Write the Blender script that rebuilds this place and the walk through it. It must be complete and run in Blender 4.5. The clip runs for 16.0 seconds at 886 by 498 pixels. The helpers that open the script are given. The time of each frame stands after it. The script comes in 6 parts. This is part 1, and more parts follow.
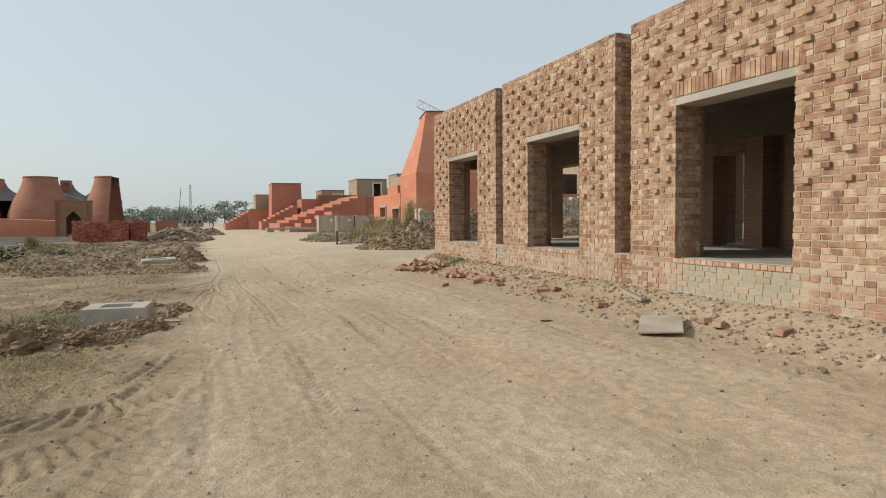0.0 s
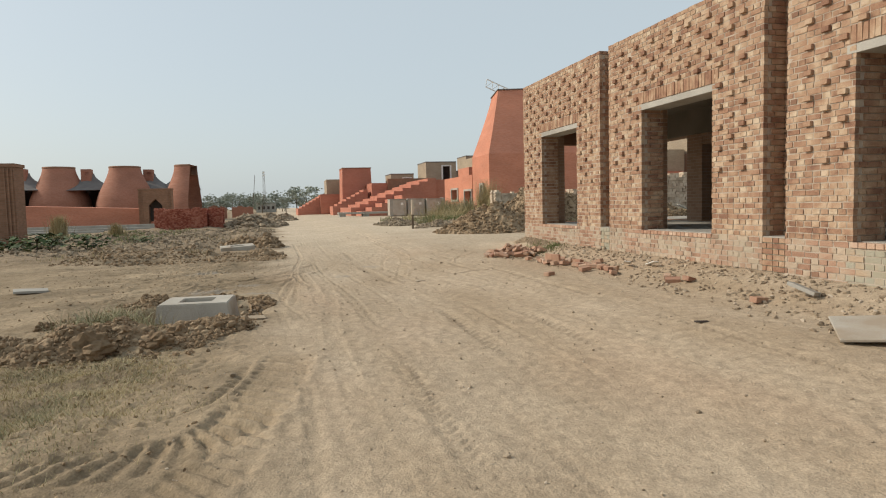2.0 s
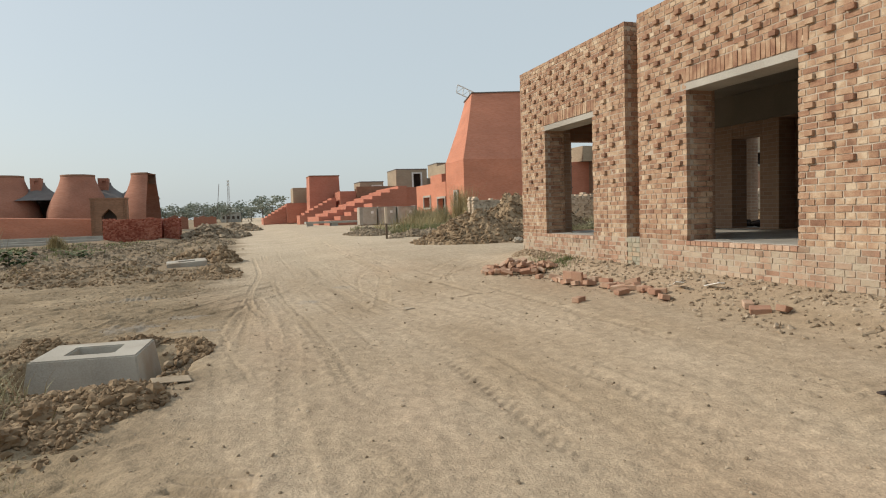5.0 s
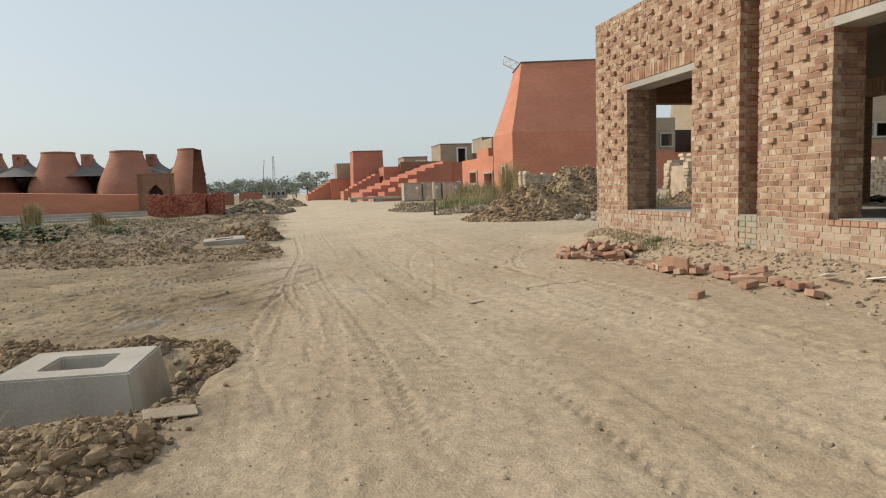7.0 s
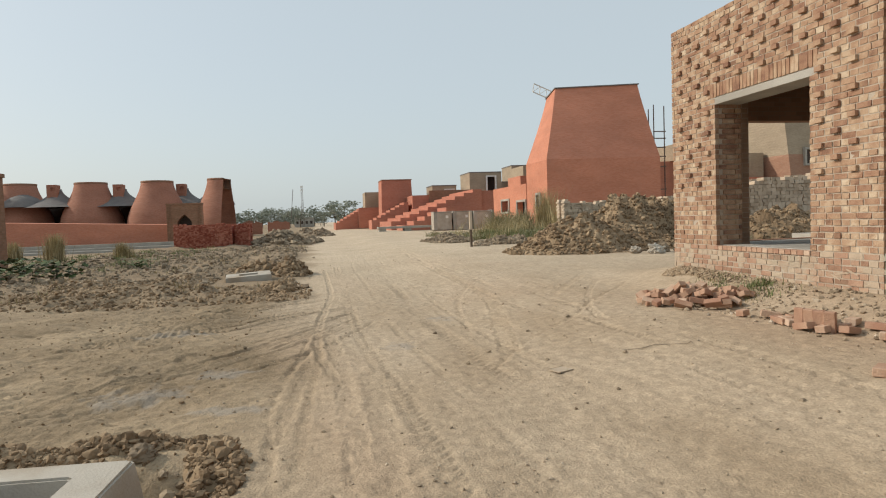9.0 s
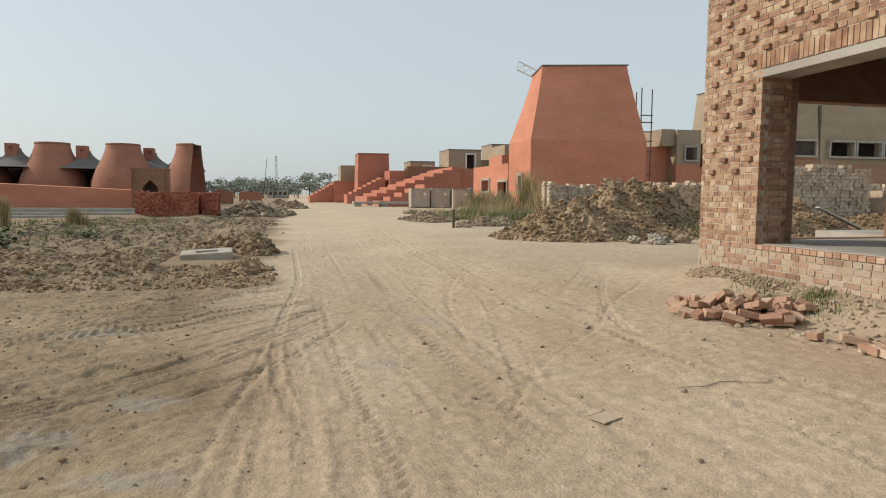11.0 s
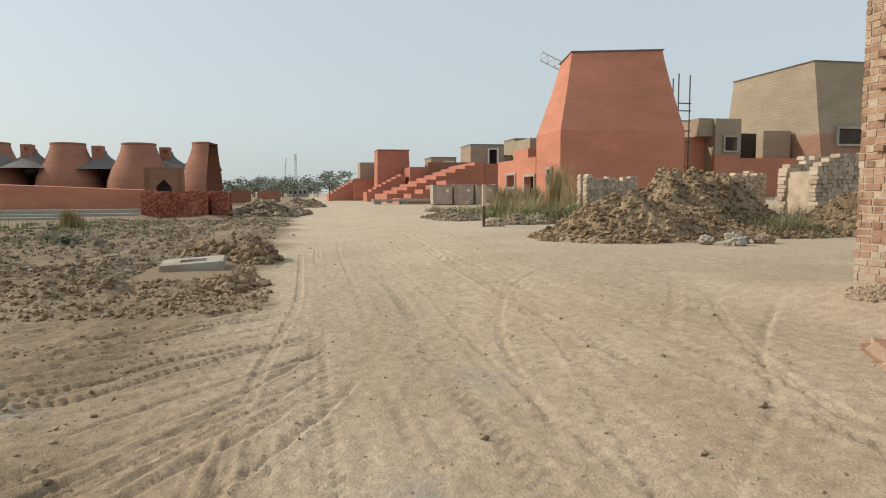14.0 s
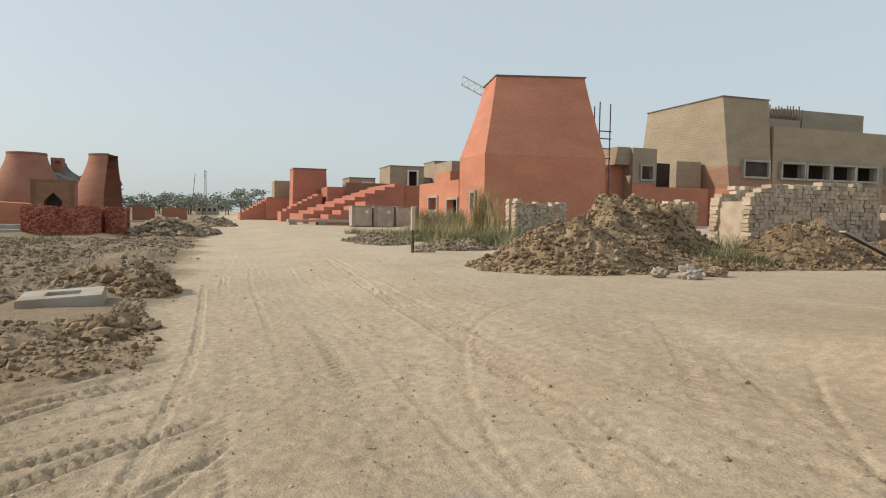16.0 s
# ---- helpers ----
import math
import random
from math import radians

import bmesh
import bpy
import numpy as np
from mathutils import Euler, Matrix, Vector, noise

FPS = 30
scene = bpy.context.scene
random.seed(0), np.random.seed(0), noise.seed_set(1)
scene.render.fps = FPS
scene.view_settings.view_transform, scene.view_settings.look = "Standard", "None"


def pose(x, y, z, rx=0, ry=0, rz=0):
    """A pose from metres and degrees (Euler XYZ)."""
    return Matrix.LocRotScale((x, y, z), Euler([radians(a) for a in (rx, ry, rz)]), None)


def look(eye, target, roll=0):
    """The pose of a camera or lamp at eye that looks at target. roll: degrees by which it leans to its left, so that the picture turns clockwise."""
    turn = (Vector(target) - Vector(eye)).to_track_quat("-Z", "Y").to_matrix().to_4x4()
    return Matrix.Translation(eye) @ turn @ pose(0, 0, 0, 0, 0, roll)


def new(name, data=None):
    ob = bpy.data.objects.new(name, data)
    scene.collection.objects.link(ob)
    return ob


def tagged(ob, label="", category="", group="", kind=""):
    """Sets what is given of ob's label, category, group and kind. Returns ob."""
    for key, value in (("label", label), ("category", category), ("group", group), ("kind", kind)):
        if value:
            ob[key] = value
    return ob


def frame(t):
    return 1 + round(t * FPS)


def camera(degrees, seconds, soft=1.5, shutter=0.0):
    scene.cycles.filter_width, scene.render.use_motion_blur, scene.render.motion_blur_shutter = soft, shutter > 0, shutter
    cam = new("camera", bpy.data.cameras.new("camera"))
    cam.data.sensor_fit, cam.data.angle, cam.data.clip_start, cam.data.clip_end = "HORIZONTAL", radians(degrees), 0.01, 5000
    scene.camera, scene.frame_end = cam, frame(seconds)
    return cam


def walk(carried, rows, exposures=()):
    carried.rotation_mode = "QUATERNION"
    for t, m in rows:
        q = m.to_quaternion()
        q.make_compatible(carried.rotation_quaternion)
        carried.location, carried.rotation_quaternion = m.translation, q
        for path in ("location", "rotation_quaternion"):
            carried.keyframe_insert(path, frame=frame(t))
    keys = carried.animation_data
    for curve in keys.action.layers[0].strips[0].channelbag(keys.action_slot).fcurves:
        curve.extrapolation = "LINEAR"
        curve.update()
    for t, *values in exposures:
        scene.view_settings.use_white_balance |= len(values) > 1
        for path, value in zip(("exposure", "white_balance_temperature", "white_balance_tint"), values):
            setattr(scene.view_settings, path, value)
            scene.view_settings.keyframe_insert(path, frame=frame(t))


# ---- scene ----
cam = camera(69.0, 16.0, soft=1.1)
PATH = [
    (0, (0.062, 0.811, 1.375), (0.754, 2.685, 1.286), -0.5),
    (0.5, (-0.113, 1.156, 1.36), (0.374, 3.091, 1.231), -0.1),
    (1, (-0.16, 1.562, 1.406), (0.511, 3.44, 1.267), -0.4),
    (1.5, (-0.13, 1.985, 1.415), (0.384, 3.917, 1.373), -3.1),
    (2, (-0.109, 2.386, 1.363), (0.384, 4.319, 1.224), -1.4),
    (2.5, (-0.107, 2.794, 1.359), (0.592, 4.661, 1.187), -0.9),
    (3, (-0.053, 3.255, 1.374), (0.434, 5.194, 1.338), -2.0),
    (3.5, (-0.024, 3.798, 1.314), (0.466, 5.733, 1.194), 0.8),
    (4, (-0.025, 4.247, 1.323), (0.581, 6.147, 1.159), -1.6),
    (4.2, (0.032, 4.468, 1.337), (0.608, 6.38, 1.219), -2.7),
    (6.3, (0.286, 6.466, 1.293), (0.95, 8.348, 1.159), 1.5),
    (6.5, (0.301, 6.668, 1.282), (0.995, 8.531, 1.064), 1.7),
    (7, (0.351, 7.173, 1.286), (0.808, 9.111, 1.101), -1.8),
    (7.5, (0.315, 7.666, 1.271), (0.759, 9.608, 1.096), 0.1),
    (8, (0.256, 8.117, 1.274), (0.681, 10.064, 1.105), -0.9),
    (8.2, (0.308, 8.335, 1.301), (0.677, 10.298, 1.21), -2.1),
    (10.3, (0.309, 10.287, 1.413), (0.851, 12.205, 1.247), -1.0),
    (10.5, (0.374, 10.498, 1.427), (0.982, 12.384, 1.151), -1.5),
    (11, (0.429, 10.942, 1.428), (0.887, 12.881, 1.261), 0.4),
    (11.5, (0.435, 11.435, 1.407), (0.756, 13.408, 1.35), 0.8),
    (12, (0.515, 11.921, 1.408), (0.962, 13.868, 1.324), -0.9),
    (12.5, (0.617, 12.407, 1.396), (1.023, 14.363, 1.291), -0.3),
    (13, (0.659, 12.914, 1.383), (1.31, 14.795, 1.193), -0.3),
    (13.5, (0.813, 13.471, 1.399), (1.414, 15.373, 1.253), -1.6),
    (14, (0.793, 13.938, 1.362), (1.189, 15.89, 1.186), -0.3),
    (14.5, (0.773, 14.422, 1.359), (1.371, 16.318, 1.137), -0.3),
    (15, (0.817, 14.926, 1.388), (1.208, 16.884, 1.273), -2.1),
    (15.5, (0.849, 15.4, 1.405), (1.358, 17.333, 1.318), 1.5),
    (16, (0.857, 15.901, 1.389), (1.506, 17.79, 1.282), 1.0),
]
walk(cam, [(t, look(eye, target, roll)) for t, eye, target, roll in PATH])

# ---- world, sun, exposure ----
SUN_ELEV, SUN_AZ = 33.0, 292.0        # degrees; azimuth clockwise from +y
world = bpy.data.worlds.new("sky")
scene.world = world
world.use_nodes = True
wn, wl = world.node_tree.nodes, world.node_tree.links
wn.clear()
w_out = wn.new("ShaderNodeOutputWorld")
w_bg = wn.new("ShaderNodeBackground")
w_sky = wn.new("ShaderNodeTexSky")
w_sky.sky_type = "NISHITA"
w_sky.sun_disc = False
w_sky.sun_elevation, w_sky.sun_rotation = radians(SUN_ELEV), radians(SUN_AZ)
w_sky.air_density, w_sky.dust_density, w_sky.ozone_density = 1.0, 3.0, 1.5
w_mix = wn.new("ShaderNodeMix")
w_mix.data_type = "RGBA"
w_mix.inputs[0].default_value = 0.62
w_mix.inputs[7].default_value = (7.5, 8.4, 8.65, 1)
wl.new(w_sky.outputs[0], w_mix.inputs[6])
wl.new(w_mix.outputs[2], w_bg.inputs[0])
w_bg.inputs[1].default_value = 0.10
wl.new(w_bg.outputs[0], w_out.inputs[0])

sun_data = bpy.data.lights.new("sun", "SUN")
sun_data.energy, sun_data.angle, sun_data.color = 3.1, radians(2.5), (1.0, 0.90, 0.76)
sun = new("sun", sun_data)
az, el = radians(SUN_AZ), radians(SUN_ELEV)
sun_from = Vector((math.sin(az) * math.cos(el), math.cos(az) * math.cos(el), math.sin(el)))
sun.matrix_world = look(sun_from * 100, (0, 0, 0))


# ---- materials ----
def mat(name, stops, scale=2.0, rough=0.9, bump=0.3, bscale=30.0, vary="", spread=0.25, fine=0.25, detail=6.0, metal=0.0, stain=None, sscale=0.5, samount=0.5):
    """Noise of two sizes through a colour ramp; vary: 'object' or 'island' shifts the tone piece by piece; stain: a colour laid on in patches."""
    m = bpy.data.materials.new(name)
    m.use_nodes = True
    n, l = m.node_tree.nodes, m.node_tree.links
    bsdf = n["Principled BSDF"]
    bsdf.inputs["Roughness"].default_value = rough
    bsdf.inputs["Metallic"].default_value = metal
    bsdf.inputs["Specular IOR Level"].default_value = 0.25
    geo = n.new("ShaderNodeNewGeometry")
    big = n.new("ShaderNodeTexNoise")
    big.inputs["Scale"].default_value, big.inputs["Detail"].default_value = scale, detail
    small = n.new("ShaderNodeTexNoise")
    small.inputs["Scale"].default_value, small.inputs["Detail"].default_value = bscale, 4.0
    l.new(geo.outputs["Position"], big.inputs["Vector"])
    l.new(geo.outputs["Position"], small.inputs["Vector"])
    mix = n.new("ShaderNodeMath")
    mix.operation = "MULTIPLY_ADD"
    l.new(small.outputs[0], mix.inputs[0])
    mix.inputs[1].default_value = fine * 2
    l.new(big.outputs[0], mix.inputs[2])
    shift = n.new("ShaderNodeMath")
    shift.operation = "SUBTRACT"
    l.new(mix.outputs[0], shift.inputs[0])
    shift.inputs[1].default_value = fine
    tone = shift.outputs[0]
    if vary:
        if vary == "object":
            info = n.new("ShaderNodeObjectInfo")
            rnd = info.outputs["Random"]
        else:
            rnd = geo.outputs["Random Per Island"]
        mr = n.new("ShaderNodeMath")
        mr.operation = "MULTIPLY_ADD"
        l.new(rnd, mr.inputs[0])
        mr.inputs[1].default_value = 2 * spread
        l.new(tone, mr.inputs[2])
        ms = n.new("ShaderNodeMath")
        ms.operation = "SUBTRACT"
        l.new(mr.outputs[0], ms.inputs[0])
        ms.inputs[1].default_value = spread
        tone = ms.outputs[0]
    ramp = n.new("ShaderNodeValToRGB")
    e = ramp.color_ramp.elements
    lo, hi = 0.25, 0.75
    for i, c in enumerate(stops):
        p = lo + (hi - lo) * i / max(1, len(stops) - 1)
        el_ = e[i] if i < 2 else e.new(p)
        el_.position, el_.color = p, (*c, 1)
    l.new(tone, ramp.inputs[0])
    col = ramp.outputs[0]
    if stain:
        sn = n.new("ShaderNodeTexNoise")
        sn.inputs["Scale"].default_value, sn.inputs["Detail"].default_value = sscale, 5.0
        l.new(geo.outputs["Position"], sn.inputs["Vector"])
        sr = n.new("ShaderNodeValToRGB")
        sr.color_ramp.elements[0].position, sr.color_ramp.elements[1].position = 0.5, 0.66
        sr.color_ramp.elements[1].color = (samount, samount, samount, 1)
        l.new(sn.outputs[0], sr.inputs[0])
        mx = n.new("ShaderNodeMix")
        mx.data_type = "RGBA"
        l.new(sr.outputs[0], mx.inputs[0])
        l.new(col, mx.inputs[6])
        mx.inputs[7].default_value = (*stain, 1)
        col = mx.outputs[2]
    l.new(col, bsdf.inputs["Base Color"])
    if bump:
        b = n.new("ShaderNodeBump")
        b.inputs["Strength"].default_value = bump
        b.inputs["Distance"].default_value = 0.02
        l.new(small.outputs[0], b.inputs["Height"])
        l.new(b.outputs[0], bsdf.inputs["Normal"])
    return m


def coursed(name, c1, c2, mortar, bw=0.24, bh=0.086, scale=0.35, dark=0.9):
    """Fair-faced brickwork seen from afar: courses with weathered bands."""
    m = bpy.data.materials.new(name)
    m.use_nodes = True
    n, l = m.node_tree.nodes, m.node_tree.links
    bsdf = n["Principled BSDF"]
    bsdf.inputs["Roughness"].default_value = 0.9
    bsdf.inputs["Specular IOR Level"].default_value = 0.2
    geo = n.new("ShaderNodeNewGeometry")
    sep = n.new("ShaderNodeSeparateXYZ")
    l.new(geo.outputs["Position"], sep.inputs[0])
    add = n.new("ShaderNodeMath")
    add.operation = "ADD"
    l.new(sep.outputs[0], add.inputs[0])
    l.new(sep.outputs[1], add.inputs[1])
    com = n.new("ShaderNodeCombineXYZ")
    l.new(add.outputs[0], com.inputs[0])
    l.new(sep.outputs[2], com.inputs[1])
    br = n.new("ShaderNodeTexBrick")
    br.inputs["Scale"].default_value = 1.0
    br.inputs["Brick Width"].default_value, br.inputs["Row Height"].default_value = bw, bh
    br.inputs["Mortar Size"].default_value = 0.006
    br.inputs["Color1"].default_value, br.inputs["Color2"].default_value, br.inputs["Mortar"].default_value = (*c1, 1), (*c2, 1), (*mortar, 1)
    l.new(com.outputs[0], br.inputs["Vector"])
    ns = n.new("ShaderNodeTexNoise")
    ns.inputs["Scale"].default_value, ns.inputs["Detail"].default_value = scale, 8.0
    st = n.new("ShaderNodeMapping")
    st.inputs["Scale"].default_value = (1, 1, 2.5)
    l.new(geo.outputs["Position"], st.inputs[0])
    l.new(st.outputs[0], ns.inputs["Vector"])
    rp = n.new("ShaderNodeValToRGB")
    rp.color_ramp.elements[0].position, rp.color_ramp.elements[1].position = 0.35, 0.65
    rp.color_ramp.elements[0].color, rp.color_ramp.elements[1].color = (dark, dark, dark, 1), (1.06, 1.06, 1.06, 1)
    l.new(ns.outputs[0], rp.inputs[0])
    mu = n.new("ShaderNodeMix")
    mu.data_type, mu.blend_type = "RGBA", "MULTIPLY"
    mu.inputs[0].default_value = 1.0
    l.new(br.outputs[0], mu.inputs[6])
    l.new(rp.outputs[0], mu.inputs[7])
    l.new(mu.outputs[2], bsdf.inputs["Base Color"])
    b = n.new("ShaderNodeBump")
    b.inputs["Strength"].default_value, b.inputs["Distance"].default_value = 0.4, 0.01
    l.new(br.outputs[1], b.inputs["Height"])
    b.invert = True
    l.new(b.outputs[0], bsdf.inputs["Normal"])
    return m


BRICK_TONES = [(0.22, 0.12, 0.08), (0.305, 0.174, 0.112), (0.36, 0.222, 0.145), (0.41, 0.275, 0.182), (0.49, 0.365, 0.255)]
PALE_TONES = [(0.22, 0.125, 0.082), (0.32, 0.195, 0.126), (0.39, 0.255, 0.168), (0.45, 0.325, 0.22), (0.55, 0.44, 0.32)]
PLINTH_TONES = [(0.25, 0.15, 0.10), (0.36, 0.215, 0.148), (0.41, 0.27, 0.19), (0.42, 0.34, 0.255), (0.47, 0.37, 0.275)]
M_BRICK = mat("buff_brick", BRICK_TONES, 5.0, 0.9, 0.5, 60, "island", 0.17, 0.2)
M_HEADER = mat("pale_buff_brick", PALE_TONES, 5.0, 0.9, 0.5, 60, "island", 0.19, 0.15, detail=3.0)
M_PLINTH = mat("dusty_plinth_brick", PLINTH_TONES, 2.0, 0.95, 0.5, 50, "island", 0.22, 0.15, stain=(0.36, 0.34, 0.26), sscale=0.9, samount=0.4)
M_BRICK1 = mat("buff_brick_single", BRICK_TONES, 3.0, 0.9, 0.5, 60, "object", 0.22, 0.2)
M_REDBRICK = mat("red_brick", [(0.34, 0.19, 0.13), (0.43, 0.275, 0.19), (0.53, 0.39, 0.29)], 3.0, 0.9, 0.5, 60, "object", 0.22, 0.12)
M_REDSTACK = mat("red_brick_stack", [(0.26, 0.07, 0.045), (0.38, 0.125, 0.08), (0.48, 0.20, 0.135)], 1.5, 0.9, 0.4, 40, "island", 0.3, 0.15)
M_PALEBRICK = mat("pale_block", [(0.38, 0.30, 0.22), (0.50, 0.40, 0.30), (0.58, 0.48, 0.37)], 2.0, 0.95, 0.4, 40, "island", 0.25, 0.12)
M_MORTAR = mat("mortar", [(0.40, 0.335, 0.265), (0.50, 0.43, 0.35)], 4.0, 0.95, 0.5, 60)
M_GREENMORTAR = mat("green_grey_mortar", [(0.30, 0.27, 0.20), (0.32, 0.33, 0.26)], 2.0, 0.95, 0.5, 60)
M_DAMPBRICK = mat("mortar_smeared_brick", [(0.34, 0.30, 0.22), (0.35, 0.335, 0.265), (0.44, 0.33, 0.23)], 2.5, 0.95, 0.5, 50, "island", 0.2, 0.12)
M_CONC = mat("concrete", [(0.29, 0.275, 0.24), (0.37, 0.35, 0.31), (0.44, 0.42, 0.37)], 1.2, 0.85, 0.25, 50, stain=(0.30, 0.27, 0.23), sscale=1.5, samount=0.5)
# Concrete darkened to carry the indoor shade of the roof slab and beam.
M_BEAM = mat("shade_darkened_concrete", [(0.17, 0.15, 0.12), (0.24, 0.21, 0.17)], 1.2, 0.9, 0.3, 40)
M_CONCBLOCK = mat("precast_concrete", [(0.33, 0.30, 0.25), (0.42, 0.385, 0.33), (0.47, 0.44, 0.38)], 1.5, 0.9, 0.3, 60, stain=(0.33, 0.262, 0.19), sscale=1.3, samount=0.8)
M_CLOD = mat("clay_clods", [(0.165, 0.112, 0.066), (0.248, 0.174, 0.105), (0.34, 0.25, 0.158)], 0.9, 0.95, 0.6, 25, "island", 0.25, 0.2)
M_CLODGREY = mat("grey_soil_clods", [(0.185, 0.14, 0.095), (0.255, 0.20, 0.138), (0.34, 0.27, 0.19)], 0.9, 0.95, 0.6, 25, "island", 0.25, 0.2)
M_SOIL = mat("tan_soil", [(0.27, 0.20, 0.132), (0.35, 0.268, 0.182), (0.43, 0.34, 0.24)], 0.9, 0.95, 0.6, 25, "island", 0.25, 0.2)
M_RUBBLE = mat("rubble_stone", [(0.27, 0.21, 0.145), (0.37, 0.295, 0.21), (0.47, 0.39, 0.30)], 1.5, 0.95, 0.5, 30, "island", 0.3, 0.15)
M_TOWER = coursed("orange_red_brickwork", (0.50, 0.20, 0.122), (0.55, 0.235, 0.152), (0.50, 0.25, 0.18))
# Terrace brick: close to the tower's red, set darker.
M_TERRACE = coursed("terrace_red_brickwork", (0.43, 0.17, 0.112), (0.48, 0.205, 0.14), (0.46, 0.23, 0.17))
M_TAUPE = coursed("taupe_brickwork", (0.33, 0.265, 0.19), (0.39, 0.315, 0.23), (0.34, 0.29, 0.22))
M_BROWNRED = coursed("weathered_red_brickwork", (0.33, 0.185, 0.125), (0.38, 0.225, 0.155), (0.34, 0.23, 0.17))
M_KILN = coursed("kiln_brickwork", (0.325, 0.15, 0.098), (0.38, 0.188, 0.128), (0.34, 0.19, 0.14))
M_BROWNWALL = coursed("brown_brickwork", (0.24, 0.13, 0.08), (0.31, 0.17, 0.11), (0.24, 0.17, 0.12))
M_INBRICK = coursed("inner_brickwork", (0.28, 0.178, 0.12), (0.35, 0.23, 0.158), (0.36, 0.29, 0.23))
M_GREYROOF = mat("grey_render", [(0.13, 0.12, 0.115), (0.20, 0.19, 0.18)], 0.8, 0.9, 0.2, 10)
# Near-black: indoor shade painted on sheets behind openings; also dark rags and scraps.
M_DARK = mat("shade_and_dark_scrap", [(0.05, 0.04, 0.035), (0.09, 0.07, 0.06)], 1.0, 0.95, 0.1, 10)
M_STEEL = mat("rusty_steel", [(0.10, 0.08, 0.07), (0.20, 0.15, 0.12)], 5.0, 0.6, 0.1, 40, metal=0.6)
M_WHITE = mat("white_paint", [(0.62, 0.60, 0.56), (0.78, 0.77, 0.74)], 2.0, 0.7, 0.1, 30)
M_GRASS = mat("green_grass", [(0.10, 0.125, 0.045), (0.18, 0.20, 0.085), (0.27, 0.27, 0.135)], 1.0, 0.8, 0.0, 5, "island", 0.3, 0.1)
M_DRYGRASS = mat("dry_grass", [(0.24, 0.19, 0.09), (0.37, 0.30, 0.155), (0.46, 0.385, 0.23)], 1.0, 0.85, 0.0, 5, "island", 0.3, 0.1)
M_LEAF = mat("green_leaves", [(0.035, 0.06, 0.02), (0.07, 0.10, 0.035), (0.12, 0.15, 0.06)], 0.6, 0.7, 0.0, 5, "island", 0.3, 0.1)
# Leaf colour paled and greyed to paint distance haze on the far trees.
M_FARLEAF = mat("haze_tinted_far_leaves", [(0.19, 0.215, 0.165), (0.25, 0.27, 0.215), (0.31, 0.32, 0.265)], 0.6, 0.9, 0.0, 5, "island", 0.3, 0.1)
M_SCRUB = mat("grey_green_scrub", [(0.19, 0.185, 0.10), (0.28, 0.26, 0.15), (0.37, 0.33, 0.21)], 1.0, 0.9, 0.0, 5, "island", 0.3, 0.1)
M_BARK = mat("bark", [(0.10, 0.07, 0.05), (0.18, 0.14, 0.10)], 3.0, 0.95, 0.4, 20)
M_WOOD = mat("weathered_wood", [(0.20, 0.16, 0.12), (0.34, 0.28, 0.21)], 3.0, 0.9, 0.3, 40)
M_PLASTIC = mat("red_plastic", [(0.45, 0.05, 0.03), (0.55, 0.10, 0.05)], 3.0, 0.5, 0.0, 20)
M_WRAP = mat("dusty_wrapping", [(0.34, 0.30, 0.25), (0.43, 0.39, 0.33), (0.52, 0.48, 0.42)], 1.5, 0.7, 0.3, 20, stain=(0.25, 0.20, 0.15), sscale=0.8)


# ---- shared builders ----
def hashed(xi, yi, seed):
    v = np.sin(xi * 127.1 + yi * 311.7 + seed * 74.7) * 43758.5453
    return v - np.floor(v)


def vnoise(x, y, seed=0):
    xi, yi = np.floor(x), np.floor(y)
    u, v = x - xi, y - yi
    u, v = u * u * (3 - 2 * u), v * v * (3 - 2 * v)
    a, b = hashed(xi, yi, seed), hashed(xi + 1, yi, seed)
    c, d = hashed(xi, yi + 1, seed), hashed(xi + 1, yi + 1, seed)
    return (a * (1 - u) + b * u) * (1 - v) + (c * (1 - u) + d * u) * v - 0.5


def fbm(x, y, seed=0, octaves=4):
    total, amp = 0.0, 1.0
    for k in range(octaves):
        total = total + amp * vnoise(x * 2 ** k + 17 * k, y * 2 ** k - 9 * k, seed + k)
        amp *= 0.5
    return total


def ramp01(a, b, x):
    t = np.clip((x - a) / (b - a), 0, 1)
    return t * t * (3 - 2 * t)


def part(name, bm, material, parent=None, label=""):
    me = bpy.data.meshes.new(name)
    bmesh.ops.recalc_face_normals(bm, faces=bm.faces)
    bm.to_mesh(me)
    bm.free()
    me.materials.append(material)
    ob = new(name, me)
    ob.parent = parent
    if label:
        ob["label"] = label
    return ob


def add_box(bm, x0, x1, y0, y1, z0, z1, bevel=0.0):
    vs = [bm.verts.new(c) for c in ((x0, y0, z0), (x1, y0, z0), (x1, y1, z0), (x0, y1, z0), (x0, y0, z1), (x1, y0, z1), (x1, y1, z1), (x0, y1, z1))]
    fs = [bm.faces.new([vs[i] for i in q]) for q in ((3, 2, 1, 0), (4, 5, 6, 7), (0, 1, 5, 4), (1, 2, 6, 5), (2, 3, 7, 6), (3, 0, 4, 7))]
    if bevel:
        bmesh.ops.bevel(bm, geom=list({e for f in fs for e in f.edges}), offset=bevel, segments=2, affect="EDGES", profile=0.6)
    return bm


def boxed(*args, bevel=0.0):
    return add_box(bmesh.new(), *args, bevel=bevel)


